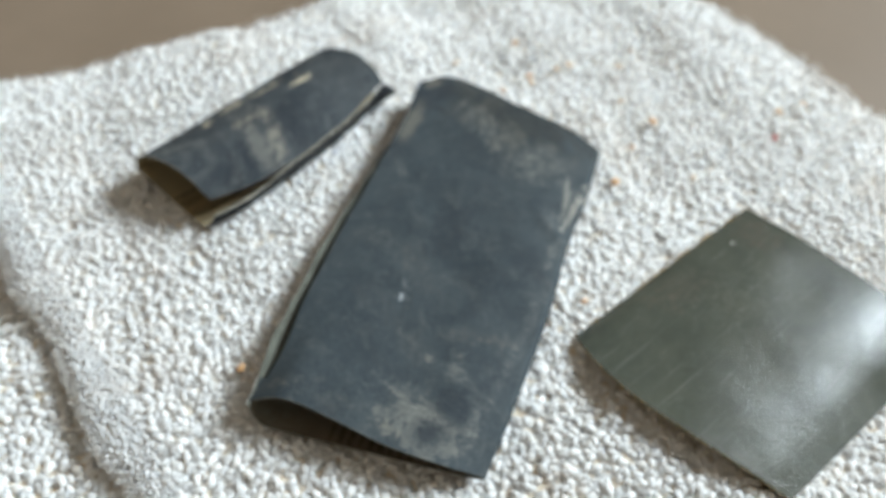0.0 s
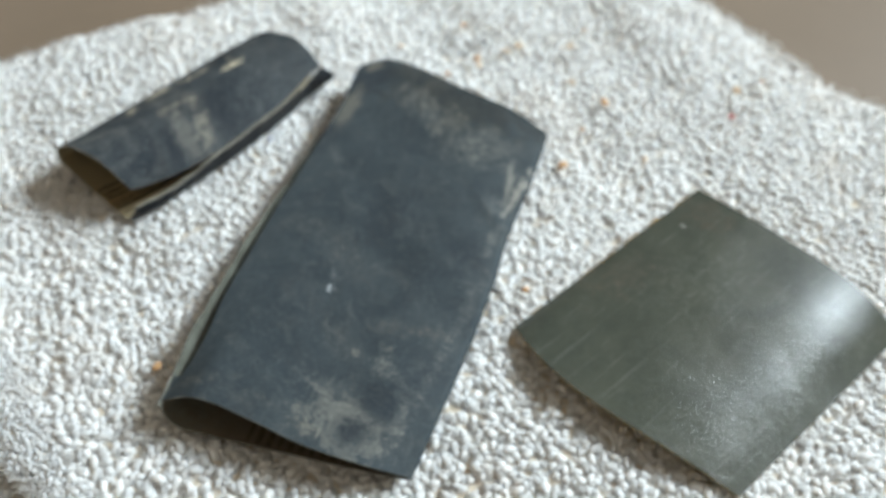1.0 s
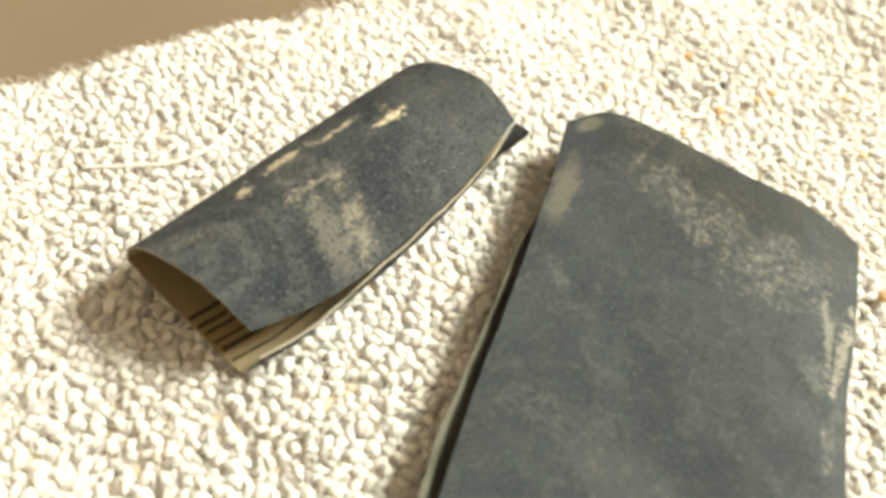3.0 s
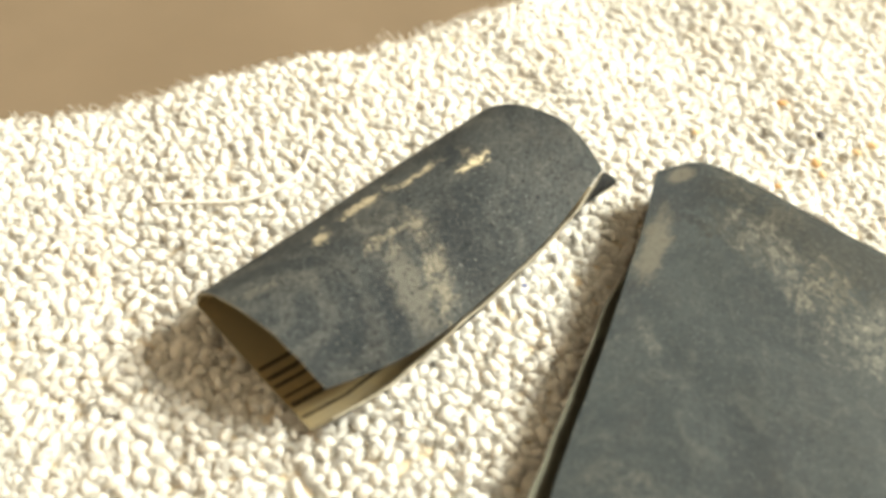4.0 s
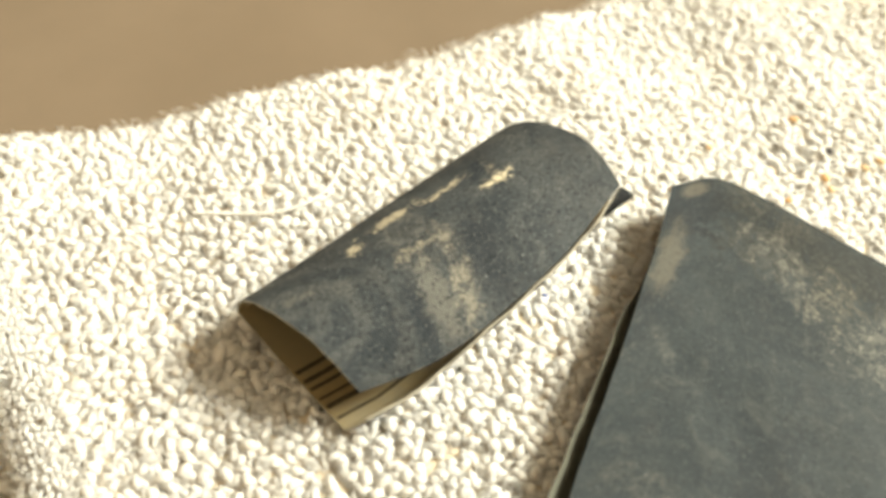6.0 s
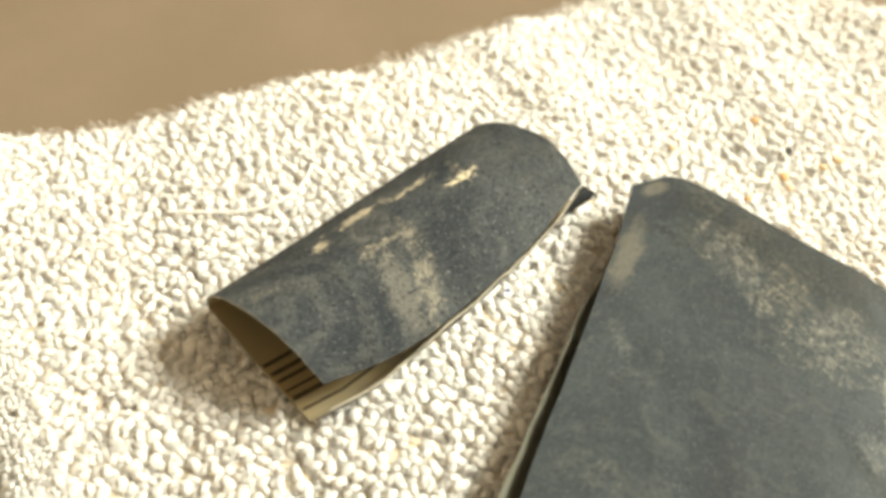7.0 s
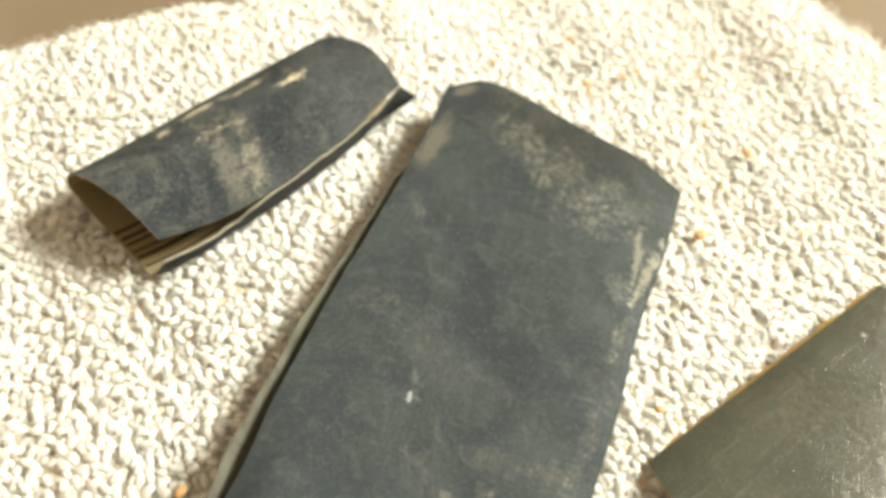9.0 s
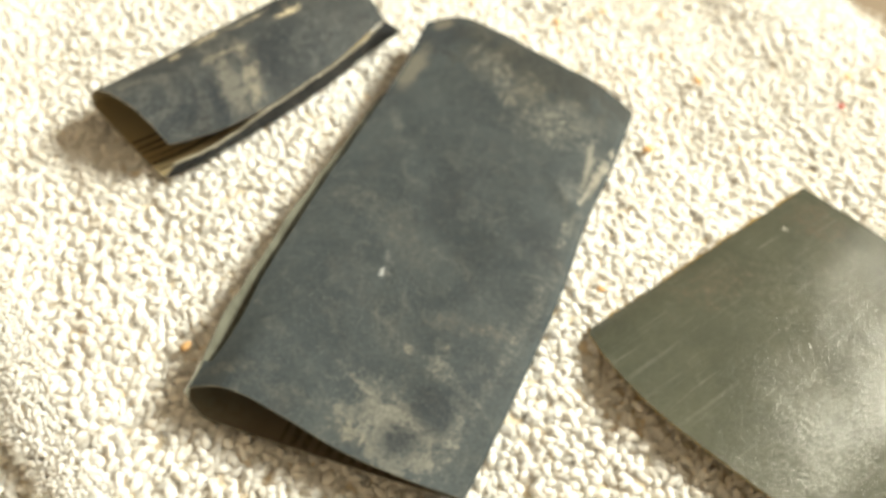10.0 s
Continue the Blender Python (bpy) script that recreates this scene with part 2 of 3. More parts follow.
M_ROLL = abrasive("dusty_blue_grey_grit", (0.058, 0.068, 0.074), (0.026, 0.034, 0.042), (0.185, 0.19, 0.18), [
    (2.05, 0.85, 0.16, 0.8, 32, 0.7, (0.022, 0.028, 0.036), 0.5), (1.2, 0.45, 0.13, 0.6, 35, 0.6, (0.022, 0.028, 0.036), 0.5), (3.75, 0.7, 0.35, 1.0, 32, 0.6, (0.022, 0.028, 0.036), 0.8),
    (2.45, 0.75, 0.30, 0.75, 33, 0.38, (0.25, 0.24, 0.205), 0.8), (3.1, 0.8, 0.2, 0.95, 34, 0.8, SAND), (2.75, 0.4, 0.2, 0.5, 34, 0.75, SAND), (3.45, 1.5, 0.22, 0.4, 20, 0.6, (0.34, 0.31, 0.25)),
    (2.78, 1.6, 0.32, 0.12, 10, 0.9, PALE), (2.95, 1.35, 0.2, 0.13, 30, 0.7, SAND),
    (5.5, 1.86, 0.2, 0.15, 20, 1.0, (0.74, 0.66, 0.48), 2.2), (5.62, 2.15, 0.1, 0.26, 20, 0.9, PALE), (5.85, 1.95, 0.2, 0.07, -40, 0.7, SAND),
    (4.45, 2.5, 0.5, 0.07, 0, 0.75, PALE, 2.6), (3.4, 2.66, 0.45, 0.08, 0, 0.75, PALE, 2.6), (2.2, 2.58, 0.2, 0.12, -20, 0.75, PALE, 2.6), (2.75, 2.75, 0.3, 0.06, 0, 0.7, SAND),
    (3.1, 2.15, 0.45, 0.3, 10, 0.4, (0.26, 0.245, 0.205)), (1.3, 1.9, 0.9, 0.16, 20, 0.5, (0.24, 0.24, 0.22)), (0.35, 2.3, 0.6, 0.1, 12, 0.6, (0.3, 0.285, 0.24)),
    (6.6, 1.6, 0.8, 1.2, 10, 0.25, (0.2, 0.195, 0.175)),
], 0.4, 0.66, swirls=((0.1, 1.5, 2.5, 0.32), (3.1, 2.1, 0.7, 0.4)), grain=2.2)
# undusted underside of the roll, its grit darkened further to paint in shade
M_UNWORN_SHADED = abrasive("unworn_shaded_grit", (0.022, 0.025, 0.029), (0.014, 0.017, 0.021), (0.10, 0.10, 0.095), [(5.2, 0.35, 1.0, 0.2, 0, 0.4, (0.12, 0.12, 0.11))], 0.15, 0.66, grain=1.2)
CHALK = (0.27, 0.27, 0.245)
UMBER = (0.20, 0.185, 0.15)
INKY = (0.026, 0.034, 0.042)
M_BIG = abrasive("rubbed_slate_grit", (0.050, 0.063, 0.070), (0.035, 0.046, 0.054), (0.165, 0.170, 0.158), [
    # the dark and pale map at the open end
    (4.5, 0.95, 1.1, 0.75, 20, 0.5, (0.19, 0.19, 0.17), 1.3), (5.05, 1.75, 0.62, 0.42, 30, 0.9, INKY, 1.1), (4.75, 0.75, 0.42, 0.36, 10, 0.9, INKY, 1.1),
    (4.35, 1.28, 0.5, 0.13, 12, 0.9, CHALK), (4.0, 0.8, 0.2, 0.45, 15, 0.85, CHALK), (3.75, 0.4, 0.45, 0.18, 0, 0.75, (0.25, 0.23, 0.18)), (5.75, 1.3, 0.16, 0.75, -8, 0.75, CHALK),
    (5.5, 0.5, 0.35, 0.3, 0, 0.6, CHALK), (4.78, 2.7, 0.3, 0.24, 20, 0.85, CHALK), (5.55, 2.35, 0.5, 0.1, 25, 0.5, (0.22, 0.22, 0.2)),
    (0.6, 0.55, 0.7, 0.16, -15, 0.55, (0.2, 0.19, 0.16)), (2.2, 0.5, 0.9, 0.16, -12, 0.4, (0.2, 0.195, 0.17)),
    # rubbed middle
    (3.4, 3.1, 0.7, 0.3, 40, 0.35, (0.2, 0.2, 0.18)), (6.1, 5.0, 0.14, 2.2, 3, 0.55, (0.24, 0.24, 0.22)), (5.5, 4.2, 0.5, 0.14, -15, 0.55, (0.26, 0.23, 0.19)),
    (4.6, 4.0, 0.6, 0.25, -20, 0.4, (0.20, 0.175, 0.14)), (1.2, 6.1, 0.7, 0.3, 10, 0.5, (0.2, 0.2, 0.18)), (2.6, 5.6, 0.8, 0.5, 40, 0.3, (0.19, 0.175, 0.15)),
    # the scratch at (2.5, 4.45), with its glint painted as a pale spot
    (2.5, 4.45, 0.045, 0.14, -25, 0.7, (0.42, 0.45, 0.47), 2.0), (2.55, 4.7, 0.1, 0.35, -25, 0.5, (0.3, 0.31, 0.31)), (3.9, 2.9, 0.08, 0.08, 0, 0.9, (0.35, 0.33, 0.28)), (4.7, 3.3, 0.1, 0.07, 0, 0.8, (0.36, 0.34, 0.28)),
    (3.1, 7.6, 0.5, 1.3, 15, 0.55, INKY, 1.2), (5.6, 7.5, 0.5, 0.8, 0, 0.4, INKY, 1.2), (0.7, 9.2, 0.12, 0.5, -30, 0.6, (0.25, 0.25, 0.23)), (0.15, 10.6, 0.25, 0.2, 0, 0.85, INKY, 1.1),
    # pale streaks at the far right edge
    (6.3, 10.5, 0.1, 1.1, 6, 0.85, (0.31, 0.30, 0.265), 1.8), (5.98, 10.7, 0.07, 0.9, -8, 0.7, (0.26, 0.255, 0.225), 1.8), (5.9, 9.6, 0.35, 0.5, 0, 0.5, CHALK), (6.2, 8.4, 0.12, 0.7, 5, 0.7, CHALK), (5.9, 11.4, 0.35, 0.5, 0, 0.5, CHALK),
    # smeared far end
    (3.6, 13.3, 3.4, 0.9, -8, 0.65, (0.036, 0.039, 0.037), 1.4), (4.6, 11.5, 0.95, 0.6, -30, 0.9, CHALK), (3.6, 12.4, 0.5, 0.7, 10, 0.85, (0.24, 0.225, 0.18)), (2.5, 12.55, 0.95, 0.55, 25, 0.85, CHALK),
    (4.7, 12.2, 0.35, 0.55, 30, 0.7, CHALK), (1.4, 14.0, 0.5, 0.45, -10, 0.75, (0.2, 0.19, 0.16)), (2.6, 13.6, 0.35, 0.5, 20, 0.6, UMBER), (5.5, 12.3, 0.5, 0.4, -20, 0.55, (0.2, 0.195, 0.17)),
    (0.45, 13.2, 0.75, 1.0, 0, 0.75, INKY, 0.8), (0.3, 11.6, 0.26, 0.95, 0, 0.48, UMBER, 0.6), (0.5, 13.65, 0.26, 0.22, 30, 0.5, UMBER, 0.4),
], 0.42, 0.66)
M_SQUARE = abrasive("polished_green_grey_grit", (0.076, 0.083, 0.064), (0.058, 0.066, 0.052), (0.17, 0.18, 0.155), [
    (0.75, 5.9, 0.06, 0.06, 0, 1.0, (0.75, 0.75, 0.70)), (0.95, 6.7, 0.8, 0.5, 20, 0.4, (0.19, 0.12, 0.09)), (0.85, 3.2, 0.6, 0.9, 10, 0.35, (0.18, 0.12, 0.09)),
    (2.4, 4.4, 1.0, 1.2, 30, 0.35, (0.2, 0.21, 0.18)), (0.2, 0.3, 0.25, 0.5, 10, 0.8, (0.05, 0.055, 0.05)),
], 0.25, 0.17, streaks=0.3, streak_turn=6, grain=0.3, shine=0.37, scratch=(0.27, 0.275, 0.25), crinkle=1.0)


# ---- building helpers ----
def link_bm(name, bm, mats, parent=None, label=""):
    me = bpy.data.meshes.new(name)
    bm.normal_update()
    bm.to_mesh(me)
    bm.free()
    for m in mats if isinstance(mats, (list, tuple)) else [mats]:
        me.materials.append(m)
    ob = new(name, me)
    if parent:
        ob.parent = parent
    if label:
        tagged(ob, label)
    return ob


def part(name, bm, material, parent, label=""):
    return link_bm(name, bm, material, parent, label)


def lerp_table(table, x):
    """Smooth curve through a short table of (x, value)."""
    if x <= table[0][0]:
        return table[0][1]
    if x >= table[-1][0]:
        return table[-1][1]
    k = next(n for n in range(len(table) - 1) if x <= table[n + 1][0])
    (x0, y0), (x1, y1) = table[k], table[k + 1]

    def slope(n):
        (xa, ya), (xb, yb) = table[max(n - 1, 0)], table[min(n + 1, len(table) - 1)]
        return (yb - ya) / (xb - xa)

    h, t = x1 - x0, (x - x0) / (x1 - x0)
    return (y0 * (1 + 2 * t) * (1 - t) ** 2 + slope(k) * h * t * (1 - t) ** 2
            + y1 * t * t * (3 - 2 * t) + slope(k + 1) * h * t * t * (t - 1))


def box(bm, lo, hi):
    m = bmesh.ops.create_cube(bm, size=1.0)
    for v in m["verts"]:
        v.co = Vector([lo[k] + (v.co[k] + 0.5) * (hi[k] - lo[k]) for k in range(3)])


def sheet_bm(surface, nu, nv, thick, uvs, flip=False):
    """A thin bent sheet. surface(a, b): its abrasive face in centimetres, a and b from 0 to 1; the paper lies on the other side.
    Slots: 0 abrasive, 1 paper, 2 cut edge."""
    bm = bmesh.new()
    layer = bm.loops.layers.uv.new("UVMap")
    grid = [[Vector(surface(i / nu, j / nv)) for j in range(nv + 1)] for i in range(nu + 1)]

    def normal(i, j):
        du = grid[min(i + 1, nu)][j] - grid[max(i - 1, 0)][j]
        dv = grid[i][min(j + 1, nv)] - grid[i][max(j - 1, 0)]
        return du.cross(dv).normalized() * (-1 if flip else 1)

    face = [[bm.verts.new(grid[i][j] * CM) for j in range(nv + 1)] for i in range(nu + 1)]
    back = [[bm.verts.new((grid[i][j] - normal(i, j) * thick) * CM) for j in range(nv + 1)] for i in range(nu + 1)]

    def quad(vs, ijs, slot, smooth=True):
        f = bm.faces.new(vs)
        f.material_index, f.smooth = slot, smooth
        for loop, (i, j) in zip(f.loops, ijs):
            loop[layer].uv = uvs(i / nu, j / nv)

    for i in range(nu):
        for j in range(nv):
            ring = [(i, j), (i + 1, j), (i + 1, j + 1), (i, j + 1)]
            one, two = (ring[::-1], ring) if flip else (ring, ring[::-1])
            quad([face[a][b] for a, b in one], one, 0)
            quad([back[a][b] for a, b in two], two, 1)
    rim = [(i, 0) for i in range(nu)] + [(nu, j) for j in range(nv)] + [(i, nv) for i in range(nu, 0, -1)] + [(0, j) for j in range(nv, 0, -1)]
    for p, q in zip(rim, rim[1:] + rim[:1]):
        ijs = [p, q, q, p]
        vs = [face[p[0]][p[1]], face[q[0]][q[1]], back[q[0]][q[1]], back[p[0]][p[1]]]
        if not flip:
            vs, ijs = vs[::-1], ijs[::-1]
        quad(vs, ijs, 2, False)
    for e in bm.edges:
        if len({f.material_index for f in e.link_faces}) > 1:
            e.smooth = False
    return bm


def wobble(x, y, size, amount, seed=0.0):
    return noise.noise(Vector((x / size + seed, y / size - seed, seed))) * amount


# ---- the room: unseen plain shell round the counter, added to bounce warm fill ----
def shell(name, lo, hi, mat, label):
    bm = bmesh.new()
    box(bm, lo, hi)
    return tagged(link_bm(name, bm, mat), label, "wall" if "wall" in name else name, kind="structure")


TABLE_Z = -0.0125
shell("floor", (-2.0, -2.0, -1.0), (3.0, 3.0, -0.92), M_FLOOR, "unseen plain brown floor closing the room")
shell("ceiling", (-2.0, -2.0, 2.45), (3.0, 3.0, 2.55), M_CEILING, "unseen cream ceiling that bounces light onto the counter")
shell("wall_north", (-2.0, 3.0, -1.0), (3.0, 3.1, 2.55), M_WALL, "unseen tan wall behind the counter that bounces warm light")
shell("wall_south", (-2.0, -2.1, -1.0), (3.0, -2.0, 2.55), M_WALL, "unseen plain tan wall that bounces warm light")
shell("wall_east", (3.0, -2.1, -1.0), (3.1, 3.1, 2.55), M_WALL, "unseen plain tan wall that bounces warm light")
shell("wall_west", (-2.1, -2.1, -1.0), (-2.0, 3.1, 2.55), M_WALL, "unseen plain tan wall that bounces warm light")

bm = bmesh.new()
box(bm, (-0.9, -0.6, TABLE_Z - 0.035), (1.1, 0.75, TABLE_Z))
bmesh.ops.bevel(bm, geom=bm.edges[:], offset=0.004, segments=3, affect="EDGES")
counter = tagged(link_bm("counter", bm, M_TABLE), "smooth beige-brown laminate counter under the towel", "counter", kind="structure")
bm = bmesh.new()
box(bm, (-0.86, -0.5, -0.92), (1.06, 0.7, TABLE_Z - 0.035))
part("base", bm, M_WALL, counter)


# ---- the towel: two folded layers of terry cloth ----
# outlines in centimetres
HEM_A, HEM_B = Vector((-17.6, 8.6)), Vector((1.2, -5.6))
TOP = [HEM_A, Vector((-15.6, 10.3)), Vector((-13.4, 11.9)), Vector((-11.5, 13.9)), Vector((-10.3, 15.1)), Vector((-8.2, 16.9)),
       Vector((-6.9, 18.4)), Vector((-5.6, 20.2)), Vector((-3.4, 22.6)), Vector((-0.6, 25.0)), Vector((3.0, 27.0)), Vector((6.4, 26.6)),
       Vector((9.3, 25.1)), Vector((11.7, 23.8)), Vector((13.6, 22.2)), Vector((15.2, 20.9)), Vector((16.5, 19.5)), Vector((18.4, 18.9)),
       Vector((21.0, 17.6)), Vector((23.5, 13.0)), Vector((22.0, 3.0)), Vector((18.0, -3.0)), Vector((10.0, -6.0)), HEM_B]
LOW = [Vector((-21.5, 7.0)), Vector((-15.0, 9.6)), Vector((-8.0, 5.2)), Vector((2.0, -3.0)), Vector((4.0, -8.5)), Vector((-8.0, -9.0)), Vector((-18.0, -3.0))]


def ragged(poly, step, amount):
    """The outline with the small waves of soft cloth."""
    done = []
    for p, q in zip(poly, poly[1:] + poly[:1]):
        n = max(1, int((q - p).length / step))
        for k in range(n):
            c = p.lerp(q, k / n)
            side = (q - p).normalized()
            done.append(c + Vector((side.y, -side.x)) * (wobble(c.x, c.y, 1.6, amount, 2.7) + wobble(c.x, c.y, 0.5, amount * 0.5, 5.1)))
    return done


TOP, LOW = ragged(TOP, 0.4, 0.3), ragged(LOW, 0.8, 0.3)


def outline_arrays(poly):
    a = np.array([tuple(p) for p in poly])
    return a, np.roll(a, -1, axis=0)


def inside_and_far(poly, pts):
    """For many points: whether they lie inside, and how far from the outline."""
    a, b = outline_arrays(poly)
    d = b - a
    rel = pts[:, None] - a[None]
    k = np.clip((rel * d).sum(-1) / (d * d).sum(-1), 0, 1)
    gap = rel - k[..., None] * d
    size = (gap * gap).sum(-1)
    best = size.argmin(1)
    far = np.sqrt(size[np.arange(len(pts)), best])
    cross = ((a[None, :, 1] > pts[:, None, 1]) != (b[None, :, 1] > pts[:, None, 1]))
    with np.errstate(divide="ignore", invalid="ignore"):
        xs = a[:, 0] + (pts[:, None, 1] - a[:, 1]) * d[:, 0] / d[:, 1]
    return (cross & (pts[:, None, 0] < xs)).sum(1) % 2 == 1, far, gap[np.arange(len(pts)), best]


def waves(pts, seed):
    """Gentle heights of cloth lying loosely, in centimetres."""
    x, y = pts[:, 0], pts[:, 1]
    far_fold = np.clip((y - 15.0) / 5.0, 0, 1) * 0.12 * (np.sin(0.75 * x + 0.55 * y + 0.8) - 1)
    return far_fold + np.minimum(0.03, 0.11 * np.sin(x * 0.55 + 1.3 + seed) * np.sin(y * 0.47 + 0.4) + 0.07 * np.sin(0.9 * x - 0.7 * y + seed) + 0.03 * np.sin(1.7 * x + 1.1 * y + 2 * seed))


def cloth_height(poly, pts, top, drop, roll, seed):
    ins, far, _ = inside_and_far(poly, pts)
    edge = np.clip(far / roll, 0, 1)
    return ins, far, top + waves(pts, seed) - drop * (1 - np.sqrt(np.clip(1 - (1 - edge) ** 2, 0, 1)))


HEM_DIR = (HEM_B - HEM_A).normalized()
HEM_OUT = Vector((HEM_DIR.y, -HEM_DIR.x))


def cloth_bm(poly, top, bottom, drop, roll, seed, step=0.35):
    """The woven ground of one layer, a closed slab with rounded rims."""
    a, _ = outline_arrays(poly)
    xs = np.arange(a[:, 0].min(), a[:, 0].max() + step, step)
    ys = np.arange(a[:, 1].min(), a[:, 1].max() + step, step)
    gx, gy = np.meshgrid(xs, ys, indexing="ij")
    pts = np.stack([gx.ravel(), gy.ravel()], 1)
    ins, far, z = cloth_height(poly, pts, top, drop, roll, seed)
    ins = ins.reshape(gx.shape)
    z = z.reshape(gx.shape)
    bm = bmesh.new()
    up, down = {}, {}

    def vert(store, i, j, h):
        if (i, j) not in store:
            store[i, j] = bm.verts.new((gx[i, j] * CM, gy[i, j] * CM, h * CM))
        return store[i, j]

    cells = [(i, j) for i in range(len(xs) - 1) for j in range(len(ys) - 1) if ins[i:i + 2, j:j + 2].all()]
    for i, j in cells:
        ring = [(i, j), (i + 1, j), (i + 1, j + 1), (i, j + 1)]
        bm.faces.new([vert(up, p, q, z[p, q]) for p, q in ring]).smooth = True
        bm.faces.new([vert(down, p, q, bottom) for p, q in ring[::-1]])
    have = set(cells)
    for i, j in cells:
        for (p, q), (r, s), (di, dj) in (((i, j), (i + 1, j), (0, -1)), ((i + 1, j), (i + 1, j + 1), (1, 0)), ((i + 1, j + 1), (i, j + 1), (0, 1)), ((i, j + 1), (i, j), (-1, 0))):
            if (i + di, j + dj) not in have:
                bm.faces.new([up[r, s], up[p, q], down[p, q], down[r, s]])
    return bm


def loops_mesh(name, pts, heights, tall, radius, half, lean, rng, normals, sides=6, steps=7):
    """Terry loops as one mesh: each is a small arch of yarn that leans its own way."""
    n = len(pts)
    k = np.linspace(0, 1, steps)
    turn = rng.uniform(0, 2 * np.pi, n)
    foot = np.stack([np.cos(turn), np.sin(turn)], 1)
    size = rng.uniform(0.55, 1.4, n)
    arch_x = np.cos(np.pi * (1 - k)) * (0.8 + 0.55 * np.sin(np.pi * k))
    arch_z = np.sin(np.pi * k)
    lean_turn = rng.uniform(0, 2 * np.pi, n)
    leaning = np.stack([np.cos(lean_turn), np.sin(lean_turn)], 1) * (lean * rng.uniform(0.1, 1.0, n))[:, None]
    drift = 2.2 + 1.6 * np.sin(0.23 * pts[:, 0] + 0.31 * pts[:, 1]) + 0.8 * np.sin(0.9 * pts[:, 1] - 0.6 * pts[:, 0])
    leaning = leaning + np.stack([np.cos(drift), np.sin(drift)], 1) * lean * 0.7
    mid = np.zeros((n, steps, 3))
    skew = rng.uniform(-0.35, 0.35, n)
    side = np.stack([-foot[:, 1], foot[:, 0]], 1)
    mid[:, :, :2] = pts[:, None] + foot[:, None] * (arch_x * half)[None, :, None] * size[:, None, None] + leaning[:, None] * (arch_z ** 1.3)[None, :, None]
    mid[:, :, :2] += side[:, None] * (skew[:, None] * np.sin(2 * np.pi * k)[None] * half)[:, :, None]
    mid[:, :, :2] += (normals * tall * 0.9)[:, None] * arch_z[None, :, None]
    clump = 0.05 * np.sin(2.1 * pts[:, 0] + 1.3 * np.sin(1.1 * pts[:, 1])) * np.sin(1.9 * pts[:, 1] + 1.2 * np.sin(0.9 * pts[:, 0]))
    mid[:, :, 2] = (heights + np.minimum(clump, 0.02))[:, None] - 0.06 + arch_z[None] * (tall * rng.uniform(0.72, 1.2, n))[:, None]
    tang = np.gradient(mid, axis=1)
    tang /= np.linalg.norm(tang, axis=2, keepdims=True) + 1e-9
    ref = np.zeros((n, steps, 3))
    ref[:, :, :2] = side[:, None]
    b1 = np.cross(tang, ref)
    b1 /= np.linalg.norm(b1, axis=2, keepdims=True) + 1e-9
    b2 = np.cross(tang, b1)
    fat = radius * (0.82 + 0.3 * np.sin(np.pi * k))
    ang = np.linspace(0, 2 * np.pi, sides, endpoint=False)
    rough = 1 + rng.uniform(-0.24, 0.24, (n, steps, sides))
    r = fat[None, :, None] * rough * rng.uniform(0.8, 1.15, n)[:, None, None]
    ring = mid[:, :, None] + b1[:, :, None] * (np.cos(ang)[None, None] * r)[..., None] + b2[:, :, None] * (np.sin(ang)[None, None] * r)[..., None]
    verts = (ring.reshape(-1, 3) * CM).astype(np.float32)
    s, c = np.meshgrid(np.arange(steps - 1), np.arange(sides), indexing="ij")
    quad = np.stack([s * sides + c, s * sides + (c + 1) % sides, (s + 1) * sides + (c + 1) % sides, (s + 1) * sides + c], -1).reshape(-1, 4)
    quads = (quad[None] + (np.arange(n) * steps * sides)[:, None, None]).reshape(-1, 4)
    me = bpy.data.meshes.new(name)
    me.vertices.add(len(verts))
    me.vertices.foreach_set("co", verts.ravel())
    me.loops.add(quads.size)
    me.loops.foreach_set("vertex_index", quads.ravel().astype(np.int32))
    me.polygons.add(len(quads))
    me.polygons.foreach_set("loop_start", np.arange(0, quads.size, 4, dtype=np.int32))
    me.polygons.foreach_set("use_smooth", np.ones(len(quads), dtype=bool))
    me.update(calc_edges=True)
    me.validate()
    return me


def grid_points(poly, pitch_a, pitch_b, jitter, rng, out=0.0):
    """Rows of loop places along the weave, which runs with the hem."""
    a, _ = outline_arrays(poly)
    mid, span = a.mean(0), 32.0
    u, v = np.meshgrid(np.arange(-span, span, pitch_a), np.arange(-span, span, pitch_b), indexing="ij")
    u = u + (np.arange(u.shape[1]) % 2)[None] * pitch_a * 0.5
    u, v = u.ravel(), v.ravel()
    u = u + rng.uniform(-jitter, jitter, len(u)) * pitch_a
    v = v + rng.uniform(-jitter, jitter, len(v)) * pitch_b
    pts = mid + u[:, None] * np.array(HEM_DIR) + v[:, None] * np.array(HEM_OUT)
    ins, _, _ = inside_and_far(poly, pts)
    return pts[ins]


def outward(poly, pts, roll):
    """How far loops point out over the rim."""
    _, f0, gap = inside_and_far(poly, pts)
    g = gap / np.maximum(f0, 1e-6)[:, None]
    return -g * np.clip(1 - f0 / roll, 0, 1)[:, None], f0


rng = np.random.default_rng(4)
towel = tagged(new("towel"), "folded white terry cotton towel, slightly stained, lying on the counter", "towel")
part("top_layer", cloth_bm(TOP, -0.085, -0.62, 0.5, 0.7, 0.0), M_WEAVE_SHADED, towel)
part("lower_layer", cloth_bm(LOW, -0.75, TABLE_Z / CM + 0.02, 0.2, 0.5, 1.7), M_WEAVE_SHADED, towel)
